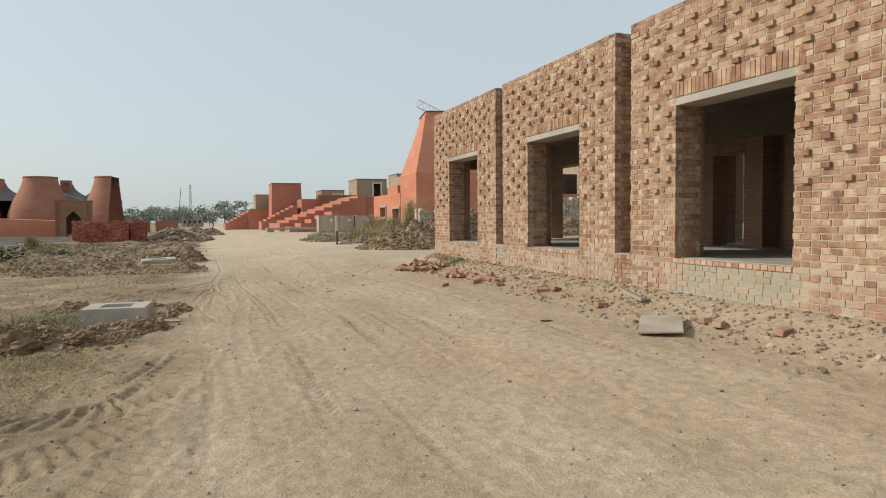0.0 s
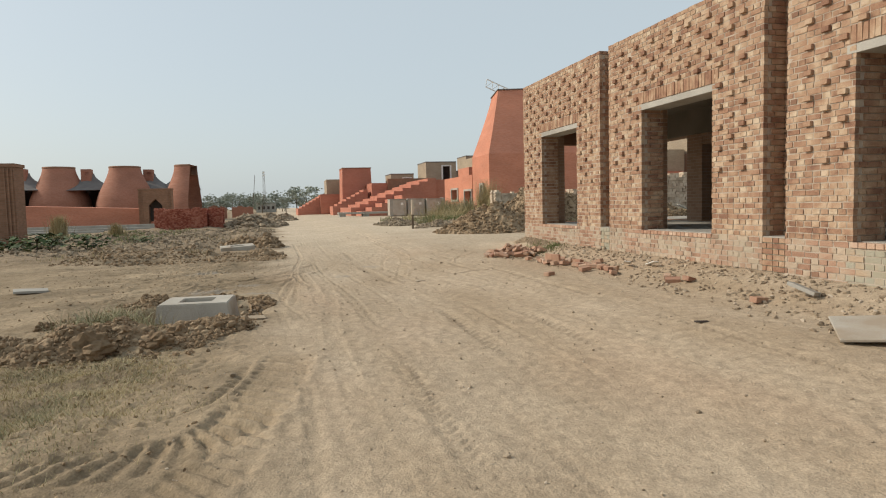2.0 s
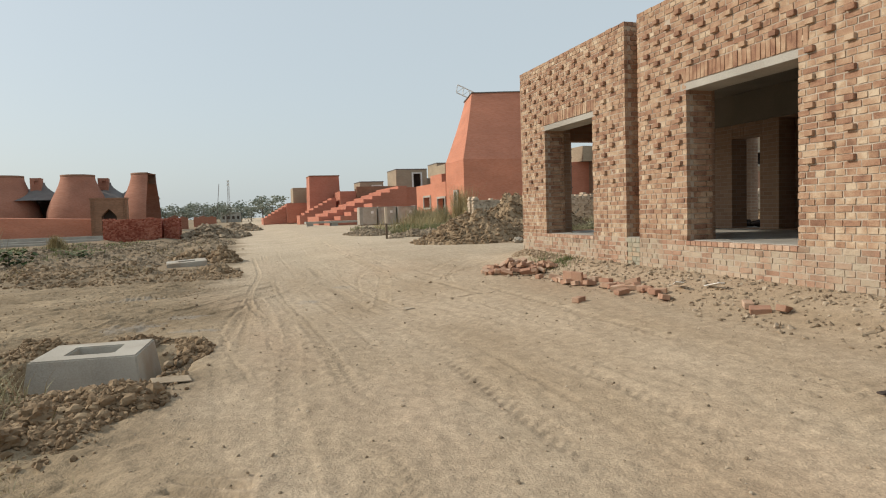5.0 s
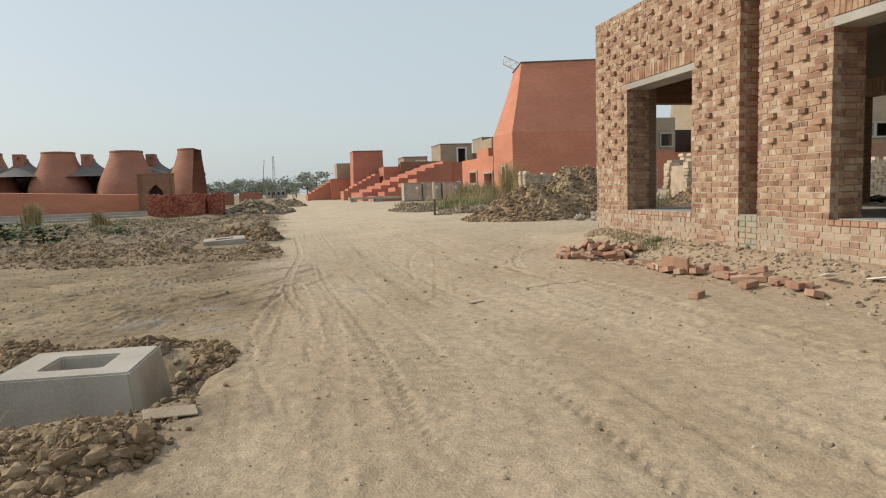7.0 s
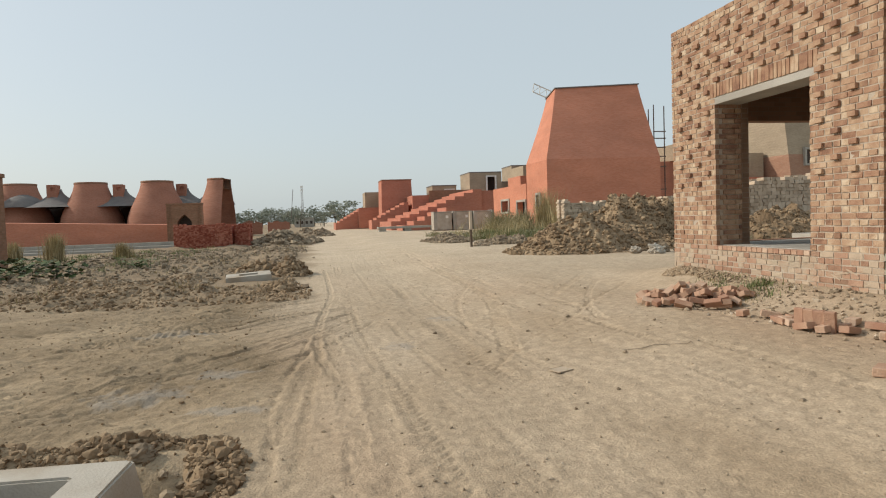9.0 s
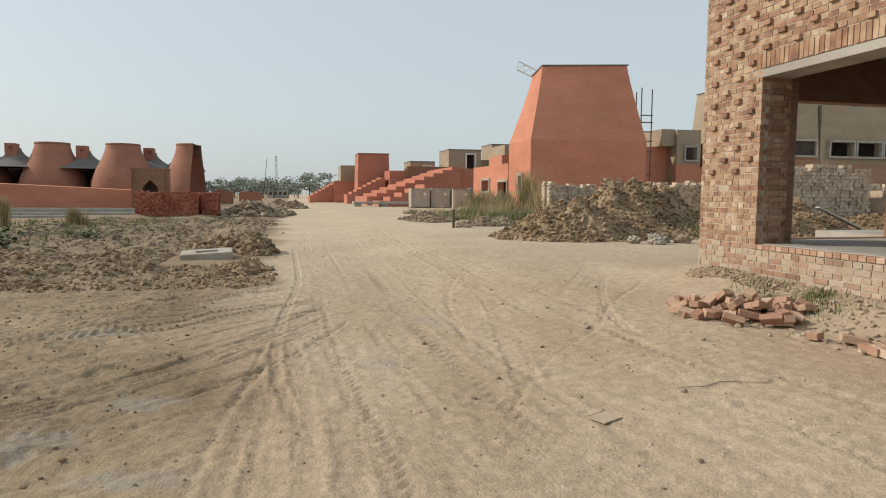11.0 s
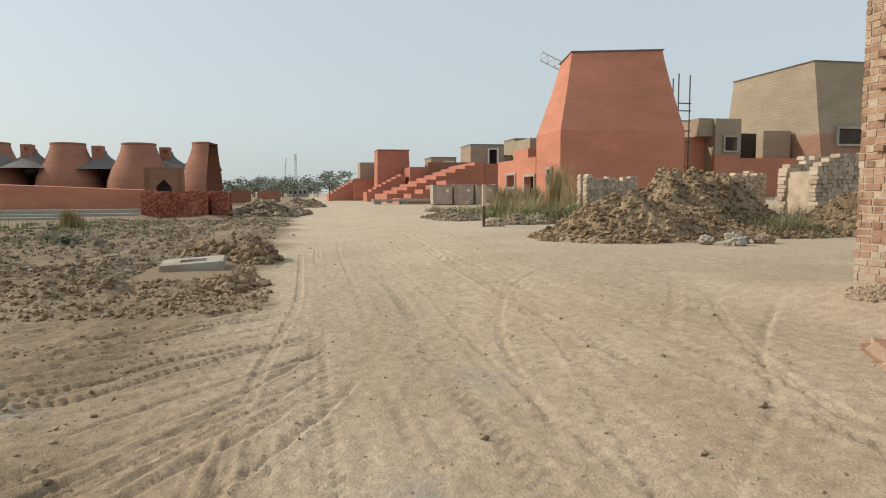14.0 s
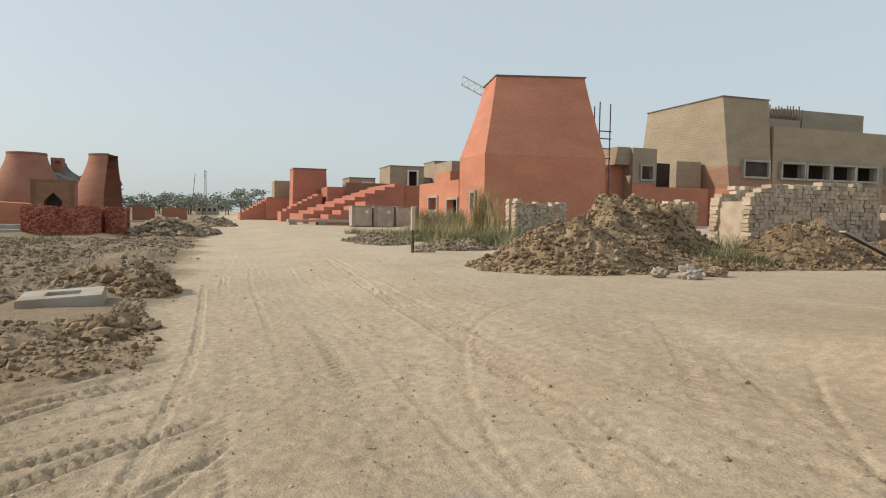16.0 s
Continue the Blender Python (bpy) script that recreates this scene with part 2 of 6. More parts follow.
def lofted(loops):
    """A closed solid through loops of corners, from the lowest to the highest."""
    bm = bmesh.new()
    rows = [[bm.verts.new(p) for p in loop] for loop in loops]
    for a, b in zip(rows, rows[1:]):
        for i in range(len(a)):
            j = (i + 1) % len(a)
            bm.faces.new((a[i], a[j], b[j], b[i]))
    bm.faces.new(rows[0][::-1])
    bm.faces.new(rows[-1])
    return bm


def holed_wall(along, across, z0, z1, a0, a1, c0, c1, holes):
    """A wall of thickness c0..c1 that runs from a0 to a1 along 'x' or 'y', with openings (a, a, z, z) that go through it."""
    bm = bmesh.new()
    acuts = sorted({a0, a1, *(v for h in holes for v in h[:2])})
    zcuts = sorted({z0, z1, *(v for h in holes for v in h[2:])})
    for p, q in zip(acuts, acuts[1:]):
        for r, s in zip(zcuts, zcuts[1:]):
            if any(h[0] <= p and q <= h[1] and h[2] <= r and s <= h[3] for h in holes):
                continue
            if along == "y":
                add_box(bm, c0, c1, p, q, r, s)
            else:
                add_box(bm, p, q, c0, c1, r, s)
    bmesh.ops.remove_doubles(bm, verts=bm.verts, dist=1e-4)
    inner = [f for f in bm.faces if sum(1 for g in bm.faces if g is not f and (g.calc_center_median() - f.calc_center_median()).length < 1e-4)]
    bmesh.ops.delete(bm, geom=inner, context="FACES")
    return bm


def settle(x, y):
    """The fine shift of the far buildings from the plan, by where they stand."""
    return (-0.0085 * y, 0, (y - 12) * (0.0040 - 0.0149 * x / (y - 12)))


def thing(name, label, category, group="", kind="", at=(0, 0, 0)):
    ob = new(name)
    ob.location = at
    ob.empty_display_size = 0.2
    return tagged(ob, label, category, group, kind)


def keep(ob, parent):
    """Hang a part that was made in world coordinates under its thing."""
    ob.parent = parent
    ob.matrix_parent_inverse = Matrix.Translation(-Vector(parent.location))
    return ob


ICO = bmesh.new()
bmesh.ops.create_icosphere(ICO, subdivisions=1, radius=1.0)
ICO_V = np.array([v.co[:] for v in ICO.verts])
ICO_F = np.array([[v.index for v in f.verts] for f in ICO.faces])
ICO.free()
ICO2 = bmesh.new()
bmesh.ops.create_icosphere(ICO2, subdivisions=2, radius=1.0)
ICO2_V = np.array([v.co[:] for v in ICO2.verts])
ICO2_F = np.array([[v.index for v in f.verts] for f in ICO2.faces])
ICO2.free()


def lumps(rng, centres, sizes, squash=0.7, rough=0.35, fine=False):
    """Angular clods: each an uneven little polyhedron. Returns verts and faces of all of them."""
    iv, jf = (ICO2_V, ICO2_F) if fine else (ICO_V, ICO_F)
    n, k = len(centres), len(iv)
    r = 1 + rough * (rng.random((n, k)) * 2 - 1)
    v = iv[None] * r[..., None]
    stretch = 0.65 + 0.7 * rng.random((n, 1, 3))
    v = v * stretch
    a = rng.random(n) * 2 * np.pi
    b = (rng.random(n) - 0.5) * 1.6
    ca, sa, cb, sb = np.cos(a)[:, None], np.sin(a)[:, None], np.cos(b)[:, None], np.sin(b)[:, None]
    x, y, z = v[..., 0], v[..., 1], v[..., 2]
    y, z = y * cb - z * sb, y * sb + z * cb
    x, y = x * ca - y * sa, x * sa + y * ca
    v = np.stack([x, y, z * squash], -1) * np.asarray(sizes)[:, None, None] + np.asarray(centres)[:, None]
    f = jf[None] + (np.arange(n) * k)[:, None, None]
    return v.reshape(-1, 3), f.reshape(-1, 3)


def fast_mesh(name, verts, faces, material, smooth=False):
    """Triangles or quads from arrays."""
    me = bpy.data.meshes.new(name)
    verts, faces = np.asarray(verts, np.float32), np.asarray(faces, np.int32)
    side = faces.shape[1]
    me.vertices.add(len(verts))
    me.vertices.foreach_set("co", verts.ravel())
    me.loops.add(faces.size)
    me.loops.foreach_set("vertex_index", faces.ravel())
    me.polygons.add(len(faces))
    me.polygons.foreach_set("loop_start", np.arange(0, faces.size, side, dtype=np.int32))
    me.update(calc_edges=True)
    me.validate()
    me.polygons.foreach_set("use_smooth", np.full(len(me.polygons), smooth))
    me.materials.append(material)
    return me


def blades(rng, roots, heights, widths, lean=0.4):
    """Grass: each blade a bent, tapered strip of two quads."""
    n = len(roots)
    a = rng.random(n) * 2 * np.pi
    d = np.stack([np.cos(a), np.sin(a), 0 * a], -1)
    s = np.stack([-np.sin(a), np.cos(a), 0 * a], -1) * np.asarray(widths)[:, None] / 2
    h = np.asarray(heights)
    le = (lean * (0.3 + rng.random(n)) * h)[:, None]
    up = np.array([0, 0, 1.0])
    p0 = np.asarray(roots)
    p1 = p0 + up * (h * 0.55)[:, None] + d * le * 0.3
    p2 = p0 + up * h[:, None] + d * le
    v = np.stack([p0 - s, p0 + s, p1 + s * 0.7, p1 - s * 0.7, p2 + s * 0.12, p2 - s * 0.12], 1).reshape(-1, 3)
    o = (np.arange(n) * 6)[:, None]
    f = np.concatenate([o + [[0, 1, 2, 3]], o + [[3, 2, 4, 5]]], 0)
    return v, f


# ---- ground ----
def wheel(x, y, cx, half, depth, lug, pitch, slant):
    """A tyre rut round the line x = cx, with lugs pressed into it."""
    d = np.abs(x - cx)
    inside = 1 - ramp01(half * 0.7, half, d)
    rim = np.exp(-((d - half * 1.25) / (half * 0.35)) ** 2) * depth * 0.6
    tread = lug * np.sign(np.sin(2 * np.pi * (y + slant * d * 2) / pitch)) * inside
    return -depth * inside + rim + 1.5 * tread


def smooth_line(pts, n=6):
    """A Catmull-Rom line through the points of a track."""
    p = np.array([pts[0], *pts, pts[-1]], float)
    t = np.arange(n)[:, None] / n
    out = [0.5 * (2 * b + (c - a) * t + (2 * a - 5 * b + 4 * c - d) * t ** 2 + (3 * b - a - 3 * c + d) * t ** 3) for a, b, c, d in zip(p, p[1:], p[2:], p[3:])]
    return np.concatenate(out + [p[-1:]])


def beside(x, y, line):
    """Signed distance from a line, and the run along it."""
    best, side, run = np.full(x.shape, 9.0), np.zeros(x.shape), np.zeros(x.shape)
    done = 0.0
    for a, b in zip(line, line[1:]):
        d = b - a
        size = float(np.hypot(*d)) or 1e-6
        u = np.clip(((x - a[0]) * d[0] + (y - a[1]) * d[1]) / size ** 2, 0, 1)
        px, py = x - a[0] - u * d[0], y - a[1] - u * d[1]
        r = np.hypot(px, py)
        near = r < best
        best = np.where(near, r, best)
        side = np.where(near, np.sign(d[0] * py - d[1] * px) * r, side)
        run = np.where(near, done + u * size, run)
        done += size
    return side, run


def printed(d, s, style, half, depth, lug, pitch):
    """The relief that a wheel leaves: 'edge' a notched groove, 'lugs' a chevron tread, 'ribs' a narrow ribbed tyre."""
    r = np.abs(d)
    if style == "edge":
        half, depth, lug = half * 1.2, depth * 1.35, lug * 1.6
        notch = np.clip(np.tanh(4 * np.sin(2 * np.pi * s / pitch)), 0, 1) * ((d > -half * 0.5) & (d < half * 2.6))
        return -depth * np.exp(-(r / half) ** 2) + 0.35 * depth * np.exp(-((d + 2.1 * half) / (0.9 * half)) ** 2) - lug * notch
    if style == "lugs":
        inside = 1 - ramp01(half * 0.85, half, r)
        bars = np.tanh(5 * np.sin(2 * np.pi * (s - 0.5 * d) / pitch))
        return inside * (-depth + lug * bars) + 0.7 * depth * np.exp(-((r - half * 1.15) / (half * 0.18)) ** 2)
    inside = 1 - ramp01(half * 0.8, half, r)
    return inside * (-depth + lug * np.cos(2 * np.pi * d / pitch)) + 0.6 * depth * np.exp(-((r - half * 1.3) / (half * 0.35)) ** 2)


TRACKS = [(smooth_line(p), *rest) for p, *rest in (
    # tractor tyres swinging off the waste ground on to the road
    ([(-2.9, 6.55), (-1.62, 6.6), (-1.0, 6.7), (-0.5, 7.1), (-0.2, 8.2), (0.0, 9.5)], "lugs", 0.27, 0.010, 0.014, 0.17),
    ([(-2.8, 5.3), (-1.5, 5.4), (-0.85, 5.9), (-0.5, 6.6), (-0.42, 7.8)], "lugs", 0.25, 0.010, 0.013, 0.17),
    ([(-1.9, 3.4), (-1.0, 4.1), (-0.55, 5.0), (-0.32, 6.0)], "lugs", 0.24, 0.008, 0.012, 0.16),
    ([(-3.2, 7.4), (-1.9, 7.35), (-1.1, 7.5), (-0.62, 8.1), (-0.4, 9.2)], "edge", 0.03, 0.016, 0.012, 0.13),
    # narrow tyres along the edge of the road
    ([(-0.02, 4.2), (0.03, 6.0), (0.08, 7.2), (0.05, 8.7), (-0.05, 11), (-0.12, 13.0), (0.1, 15.8), (0.3, 18.5)], "ribs", 0.075, 0.004, 0.005, 0.05),
    ([(0.2, 11.3), (0.18, 11.8), (0.03, 12.6), (-0.12, 14.1), (-0.13, 15.1), (0.1, 17.6), (0.27, 19.8)], "edge", 0.015, 0.007, 0.003, 0.05),
    ([(0.45, 15.6), (0.28, 16.9), (0.25, 18.2), (0.31, 19.8), (0.40, 21.0), (0.56, 23.9), (0.5, 30.0)], "ribs", 0.058, 0.009, 0.006, 0.06),
    ([(0.50, 5.0), (0.46, 8.0), (0.52, 11.0), (0.75, 14.0), (0.8, 18.0)], "ribs", 0.10, 0.003, 0.004, 0.05),
    # wheels crossing the corner of the road at a slant
    ([(-3.2, 14.6), (-1.39, 16.6), (-0.5, 17.7), (0.36, 19.0)], "ribs", 0.13, 0.009, 0.009, 0.065),
    ([(-3.0, 18.4), (-1.12, 19.25), (-0.42, 19.95), (0.35, 20.7), (0.85, 21.2)], "edge", 0.034, 0.020, 0.016, 0.10),
    ([(-3.0, 18.75), (-1.25, 19.55), (-0.56, 20.3), (-0.07, 20.65), (0.45, 20.95)], "edge", 0.030, 0.016, 0.014, 0.10),
    ([(-3.1, 18.58), (-1.9, 19.0), (-1.1, 19.5)], "lugs", 0.14, 0.006, 0.010, 0.11),
    ([(-3.0, 20.7), (-1.17, 21.1), (-0.74, 21.35), (-0.38, 21.85), (0.1, 22.3), (0.55, 22.6)], "edge", 0.032, 0.020, 0.016, 0.10),
    ([(-0.9, 21.6), (-0.3, 22.2), (0.5, 22.8)], "edge", 0.028, 0.014, 0.012, 0.10),
    ([(-0.62, 22.45), (-0.19, 23.1), (0.44, 23.6)], "edge", 0.075, 0.040, 0.0, 0.1),
    ([(-0.75, 18.0), (-0.05, 18.8), (0.23, 19.2), (0.57, 19.85), (0.95, 20.65)], "edge", 0.022, 0.014, 0.004, 0.06),
    ([(-0.4, 17.4), (0.4, 18.8), (0.6, 19.2), (0.92, 19.8)], "edge", 0.020, 0.011, 0.006, 0.07),
    ([(-1.0, 18.3), (0.08, 19.5), (0.46, 19.9), (0.88, 20.45)], "edge", 0.020, 0.012, 0.009, 0.07),
    ([(-0.5, 16.3), (0.25, 17.4), (0.9, 18.7), (1.15, 19.4)], "edge", 0.020, 0.010, 0.008, 0.07),
    ([(-2.2, 15.6), (-0.7, 16.9), (0.3, 18.2), (0.7, 18.9)], "edge", 0.022, 0.010, 0.008, 0.07),
    ([(-0.12, 15.9), (0.05, 16.7), (0.2, 17.5)], "edge", 0.03, 0.016, 0.0, 0.1),
    # a tractor's tread down the road, and the ribs of a lorry tyre
    ([(3.9, 38.0), (3.75, 32.0), (3.6, 27.0), (3.55, 23.5), (3.45, 21.3), (3.25, 19.8), (2.9, 18.2), (2.4, 16.0)], "lugs", 0.13, 0.006, 0.010, 0.13),
    ([(0.1, 12.8), (0.13, 14.0), (0.2, 15.6), (0.3, 17.2)], "lugs", 0.05, 0.007, 0.008, 0.07),
    ([(0.5, 12.8), (0.52, 14.5), (0.5, 16.5), (0.4, 18.5)], "ribs", 0.09, 0.005, 0.006, 0.045),
    # wheels turned in behind the end of the wall
    ([(2.0, 15.4), (2.76, 16.6), (3.8, 17.6), (4.7, 18.9), (6.5, 20.9)], "edge", 0.024, 0.006, 0.006, 0.09),
    ([(4.0, 17.0), (4.2, 17.9), (4.46, 18.6), (5.03, 19.85), (6.05, 21.7)], "ribs", 0.06, 0.005, 0.004, 0.06),
    ([(4.2, 19.6), (5.18, 21.1), (6.05, 22.6), (6.86, 24.8), (7.1, 26.4)], "lugs", 0.10, 0.004, 0.005, 0.12),
    ([(2.3, 17.5), (2.9, 21.0), (4.2, 24.0), (6.6, 26.0)], "edge", 0.024, 0.005, 0.005, 0.09),
)]


slant_rng = random.Random(17)
for k in range(26):
    y0, rise = 13.2 + 0.33 * k + slant_rng.uniform(-0.15, 0.15), slant_rng.uniform(0.62, 1.0)
    x0, x1 = slant_rng.uniform(-5.5, -2.4), slant_rng.uniform(-0.3, 1.0)
    bend = slant_rng.uniform(-0.15, 0.25)
    pts = [(x0, y0 + rise * (x0 + 2)), ((x0 + x1) / 2, y0 + rise * ((x0 + x1) / 2 + 2) - bend), (x1, y0 + rise * (x1 + 2))]
    TRACKS.append((smooth_line(pts), slant_rng.choice(("edge", "edge", "ribs")), slant_rng.uniform(0.02, 0.035), slant_rng.uniform(0.003, 0.007), slant_rng.uniform(0.002, 0.007), slant_rng.uniform(0.07, 0.11)))


def ground_z(x, y):
    x, y = np.asarray(x, float), np.asarray(y, float)
    if x.ndim == 0:
        return ground_z(x.reshape(1), y.reshape(1))[0]
    z = -0.2 + 0.2 * ramp01(2.0, 5.2, x)
    z = z + 0.26 * ramp01(5.5, 7.0, x) * (1 - ramp01(19.2, 24.0, y))
    z = z + 0.07 * ramp01(6.2, 7.2, x) * ramp01(17.5, 19.5, y) * (1 - ramp01(20.4, 21.5, y))
    z = z + 0.7 * ramp01(17, 22, x) * ramp01(45, 60, y)
    z = z + 0.10 * fbm(x * 0.12, y * 0.12, 3, 3)
    road = ramp01(-1.3, -0.5, x + 0.5 * fbm(x * 0.4, y * 0.4, 8, 2)) * (1 - ramp01(5.3, 6.3, x) * (1 - ramp01(20, 23, y)))
    near = np.exp(-(np.maximum(np.abs(y - 12) - 16, 0) / 14) ** 2)
    z = z + near * road * (0.020 * fbm(x * 1.3, y * 0.5, 5, 4) + 0.018 * np.abs(fbm(x * 5, y * 3, 6, 3)) + 0.010 * np.abs(fbm(x * 13, y * 11, 46, 2)) + 0.014 * ramp01(0.1, 0.3, fbm(x * 2.2, y * 1.2, 28, 2)) * fbm(x * 9, y * 9, 29, 2))
    # wheel ruts along the road
    wob = 0.10 * np.sin(y * 0.21) + 0.06 * np.sin(y * 0.53 + 1)
    for cx, half, depth, lug, pitch, slant, a, b in (
            (0.95, 0.10, 0.006, 0.005, 0.12, -0.6, -5, 60),
            (1.5, 0.06, 0.005, 0.003, 0.1, 0.4, -5, 50), (2.1, 0.12, 0.006, 0.004, 0.15, 0.6, -5, 70),
            (2.55, 0.05, 0.006, 0.002, 0.1, 0.0, -5, 40), (3.05, 0.10, 0.006, 0.004, 0.15, 0.6, -5, 15), (3.62, 0.06, 0.006, 0.005, 0.13, -0.5, 11, 60), (3.95, 0.07, 0.006, 0.005, 0.14, 0.7, 11, 60), (4.3, 0.08, 0.006, 0.004, 0.15, 0.5, -5, 19)):
        on = ramp01(a, a + 3, y) * (1 - ramp01(b, b + 10, y)) * near
        patchy = 0.15 + 0.85 * ramp01(-0.15, 0.2, fbm(x * 0.5 + cx * 7, y * 0.3, 21, 2))
        z = z + on * patchy * wheel(x, y, cx + wob, half, depth, lug, pitch, slant)
    # single wheels, each along its own line
    for line, style, half, depth, lug, pitch in TRACKS:
        lo, hi = line.min(0) - 0.5, line.max(0) + 0.5
        box = (x > lo[0]) & (x < hi[0]) & (y > lo[1]) & (y < hi[1])
        if not box.any():
            continue
        d, run = beside(x[box], y[box], line)
        d = d + 0.03 * fbm(x[box] * 6, y[box] * 6, 51, 3)
        run = run + 0.02 * fbm(x[box] * 8, y[box] * 8, 52, 2)
        worn = 0.6 + 0.4 * ramp01(-0.25, 0.1, fbm(x[box] * 1.1 + half * 40, y[box] * 1.1, 27, 2))
        ends = ramp01(0, 0.4, run) * (1 - ramp01(run.max() - 0.4, run.max(), run))
        z[box] = z[box] + 1.5 * worn * ends * printed(d, run, style, half, depth, lug, pitch)
    # trodden and churned soil on the waste side
    left = 1 - ramp01(-1.4, -0.4, x + 0.8 * fbm(x * 0.3, y * 0.3, 9, 3))
    close = np.exp(-(np.maximum(np.abs(y - 14) - 14, 0) / 20) ** 2)
    z = z + left * close * (0.10 * fbm(x * 0.6, y * 0.6, 11, 4) + 0.06 * fbm(x * 2.2, y * 4, 12, 4) + 0.045 * np.abs(fbm(x * 7, y * 10, 41, 3)))
    strip = left * ramp01(22.8, 24.5, y + 1.0 * fbm(x * 0.5, y * 0.5, 13, 2)) * (1 - ramp01(54, 60, y)) * ramp01(-16, -9, x)
    z = z + strip * (0.05 + 0.05 * fbm(x * 6, y * 6, 35, 2) + 0.36 * np.abs(fbm(x * 0.55, y * 0.4, 14, 4)) + 0.10 * fbm(x * 3, y * 3, 15, 3))
    z = z - (z + 0.2) * 0.9 * np.exp(-((np.maximum(np.abs(x + 1.6) - 0.9, 0) / 0.4) ** 2 + (np.maximum(np.abs(y - 27.3) - 1.3, 0) / 0.4) ** 2))
    # the pit dug for the precast block
    z = z - 0.27 * np.exp(-((np.maximum(np.abs(x + 1.33 + 0.3 * fbm(x * 3, y * 3, 43, 2)) - 0.68, 0) / 0.14) ** 2 + (np.maximum(np.abs(y - 12.8) - 0.58, 0) / 0.16) ** 2))
    return z


def graded(lo, hi, a, b, step, far_ratio=1.10):
    """Coordinates fine between a and b, coarser and coarser out to lo and hi."""
    mid = list(np.arange(a, b, step))
    out, s, v = [], step, mid[-1]
    while v < hi:
        s *= far_ratio
        v += s
        out.append(v)
    inn, s, v = [], step, a
    while v > lo:
        s *= far_ratio
        v -= s
        inn.append(v)
    return np.array(inn[::-1] + mid + out)


GX, GY = graded(-2500, 2500, -3.2, 5.6, 0.026, 1.11), graded(-300, 4000, 3.6, 25.5, 0.027, 1.04)
gx, gy = np.meshgrid(GX, GY)
gz = ground_z(gx, gy)
gv = np.stack([gx, gy, gz], -1).reshape(-1, 3)
nx, ny = len(GX), len(GY)
gi = (np.arange(ny - 1)[:, None] * nx + np.arange(nx - 1)).ravel()
gf = np.stack([gi, gi + 1, gi + nx + 1, gi + nx], -1)


def sand_material():
    m = bpy.data.materials.new("dusty_ground")
    m.use_nodes = True
    n, l = m.node_tree.nodes, m.node_tree.links
    bsdf = n["Principled BSDF"]
    bsdf.inputs["Roughness"].default_value = 0.95
    bsdf.inputs["Specular IOR Level"].default_value = 0.15
    geo = n.new("ShaderNodeNewGeometry")
    sep = n.new("ShaderNodeSeparateXYZ")
    l.new(geo.outputs["Position"], sep.inputs[0])

    def noise_tex(scale, detail, stretch=(1, 1, 1)):
        mp = n.new("ShaderNodeMapping")
        mp.inputs["Scale"].default_value = stretch
        l.new(geo.outputs["Position"], mp.inputs[0])
        t = n.new("ShaderNodeTexNoise")
        t.inputs["Scale"].default_value, t.inputs["Detail"].default_value = scale, detail
        l.new(mp.outputs[0], t.inputs["Vector"])
        return t.outputs[0]

    def ramp_of(value, p0, c0, p1, c1):
        r = n.new("ShaderNodeValToRGB")
        r.color_ramp.elements[0].position, r.color_ramp.elements[1].position = p0, p1
        r.color_ramp.elements[0].color, r.color_ramp.elements[1].color = (*c0, 1), (*c1, 1)
        l.new(value, r.inputs[0])
        return r.outputs[0]

    def blend(f, a, b, how="MIX"):
        x = n.new("ShaderNodeMix")
        x.data_type, x.blend_type = "RGBA", how
        for sock, val in ((0, f), (6, a), (7, b)):
            if isinstance(val, (tuple, float)):
                x.inputs[sock].default_value = val if isinstance(val, float) else (*val, 1)
            else:
                l.new(val, x.inputs[sock])
        return x.outputs[2]

    def calc(op, a, b):
        x = n.new("ShaderNodeMath")
        x.operation = op
        for sock, val in ((0, a), (1, b)):
            if isinstance(val, float):
                x.inputs[sock].default_value = val
            else:
                l.new(val, x.inputs[sock])
        return x.outputs[0]

    road = ramp_of(noise_tex(0.9, 8, (1, 0.35, 1)), 0.3, (0.36, 0.277, 0.188), 0.7, (0.45, 0.36, 0.26))
    road = blend(ramp_of(noise_tex(0.35, 6, (1, 0.3, 1)), 0.5, (0, 0, 0), 0.7, (0.55, 0.55, 0.55)), road, (0.42, 0.30, 0.205))
    # Road colour blended paler from y 17 to 38, brightening the far stretch.
    far_pale = ramp_of(calc("MULTIPLY", sep.outputs[1], 0.01), 0.17, (0, 0, 0), 0.38, (0.9, 0.9, 0.9))
    road = blend(far_pale, road, ramp_of(noise_tex(0.4, 6), 0.35, (0.47, 0.38, 0.275), 0.65, (0.56, 0.46, 0.34)))
    waste = ramp_of(noise_tex(0.5, 9), 0.3, (0.215, 0.16, 0.10), 0.68, (0.37, 0.287, 0.19))
    waste = blend(ramp_of(noise_tex(0.8, 6), 0.52, (0, 0, 0), 0.66, (0.7, 0.7, 0.7)), waste, (0.235, 0.182, 0.12))
    edge = calc("MULTIPLY_ADD", noise_tex(0.35, 5), 3.0)
    edge_node = edge.node
    l.new(sep.outputs[0], edge_node.inputs[2])
    side = ramp_of(calc("MULTIPLY", calc("ADD", edge, 1.1), 0.2), 0.36, (1, 1, 1), 0.56, (0, 0, 0))
    col = blend(side, road, waste)
    soil = ramp_of(calc("MULTIPLY", sep.outputs[1], 0.01), 0.215, (0, 0, 0), 0.25, (0.75, 0.75, 0.75))
    fade = ramp_of(calc("MULTIPLY", sep.outputs[1], 0.01), 0.55, (1, 1, 1), 0.7, (0, 0, 0))
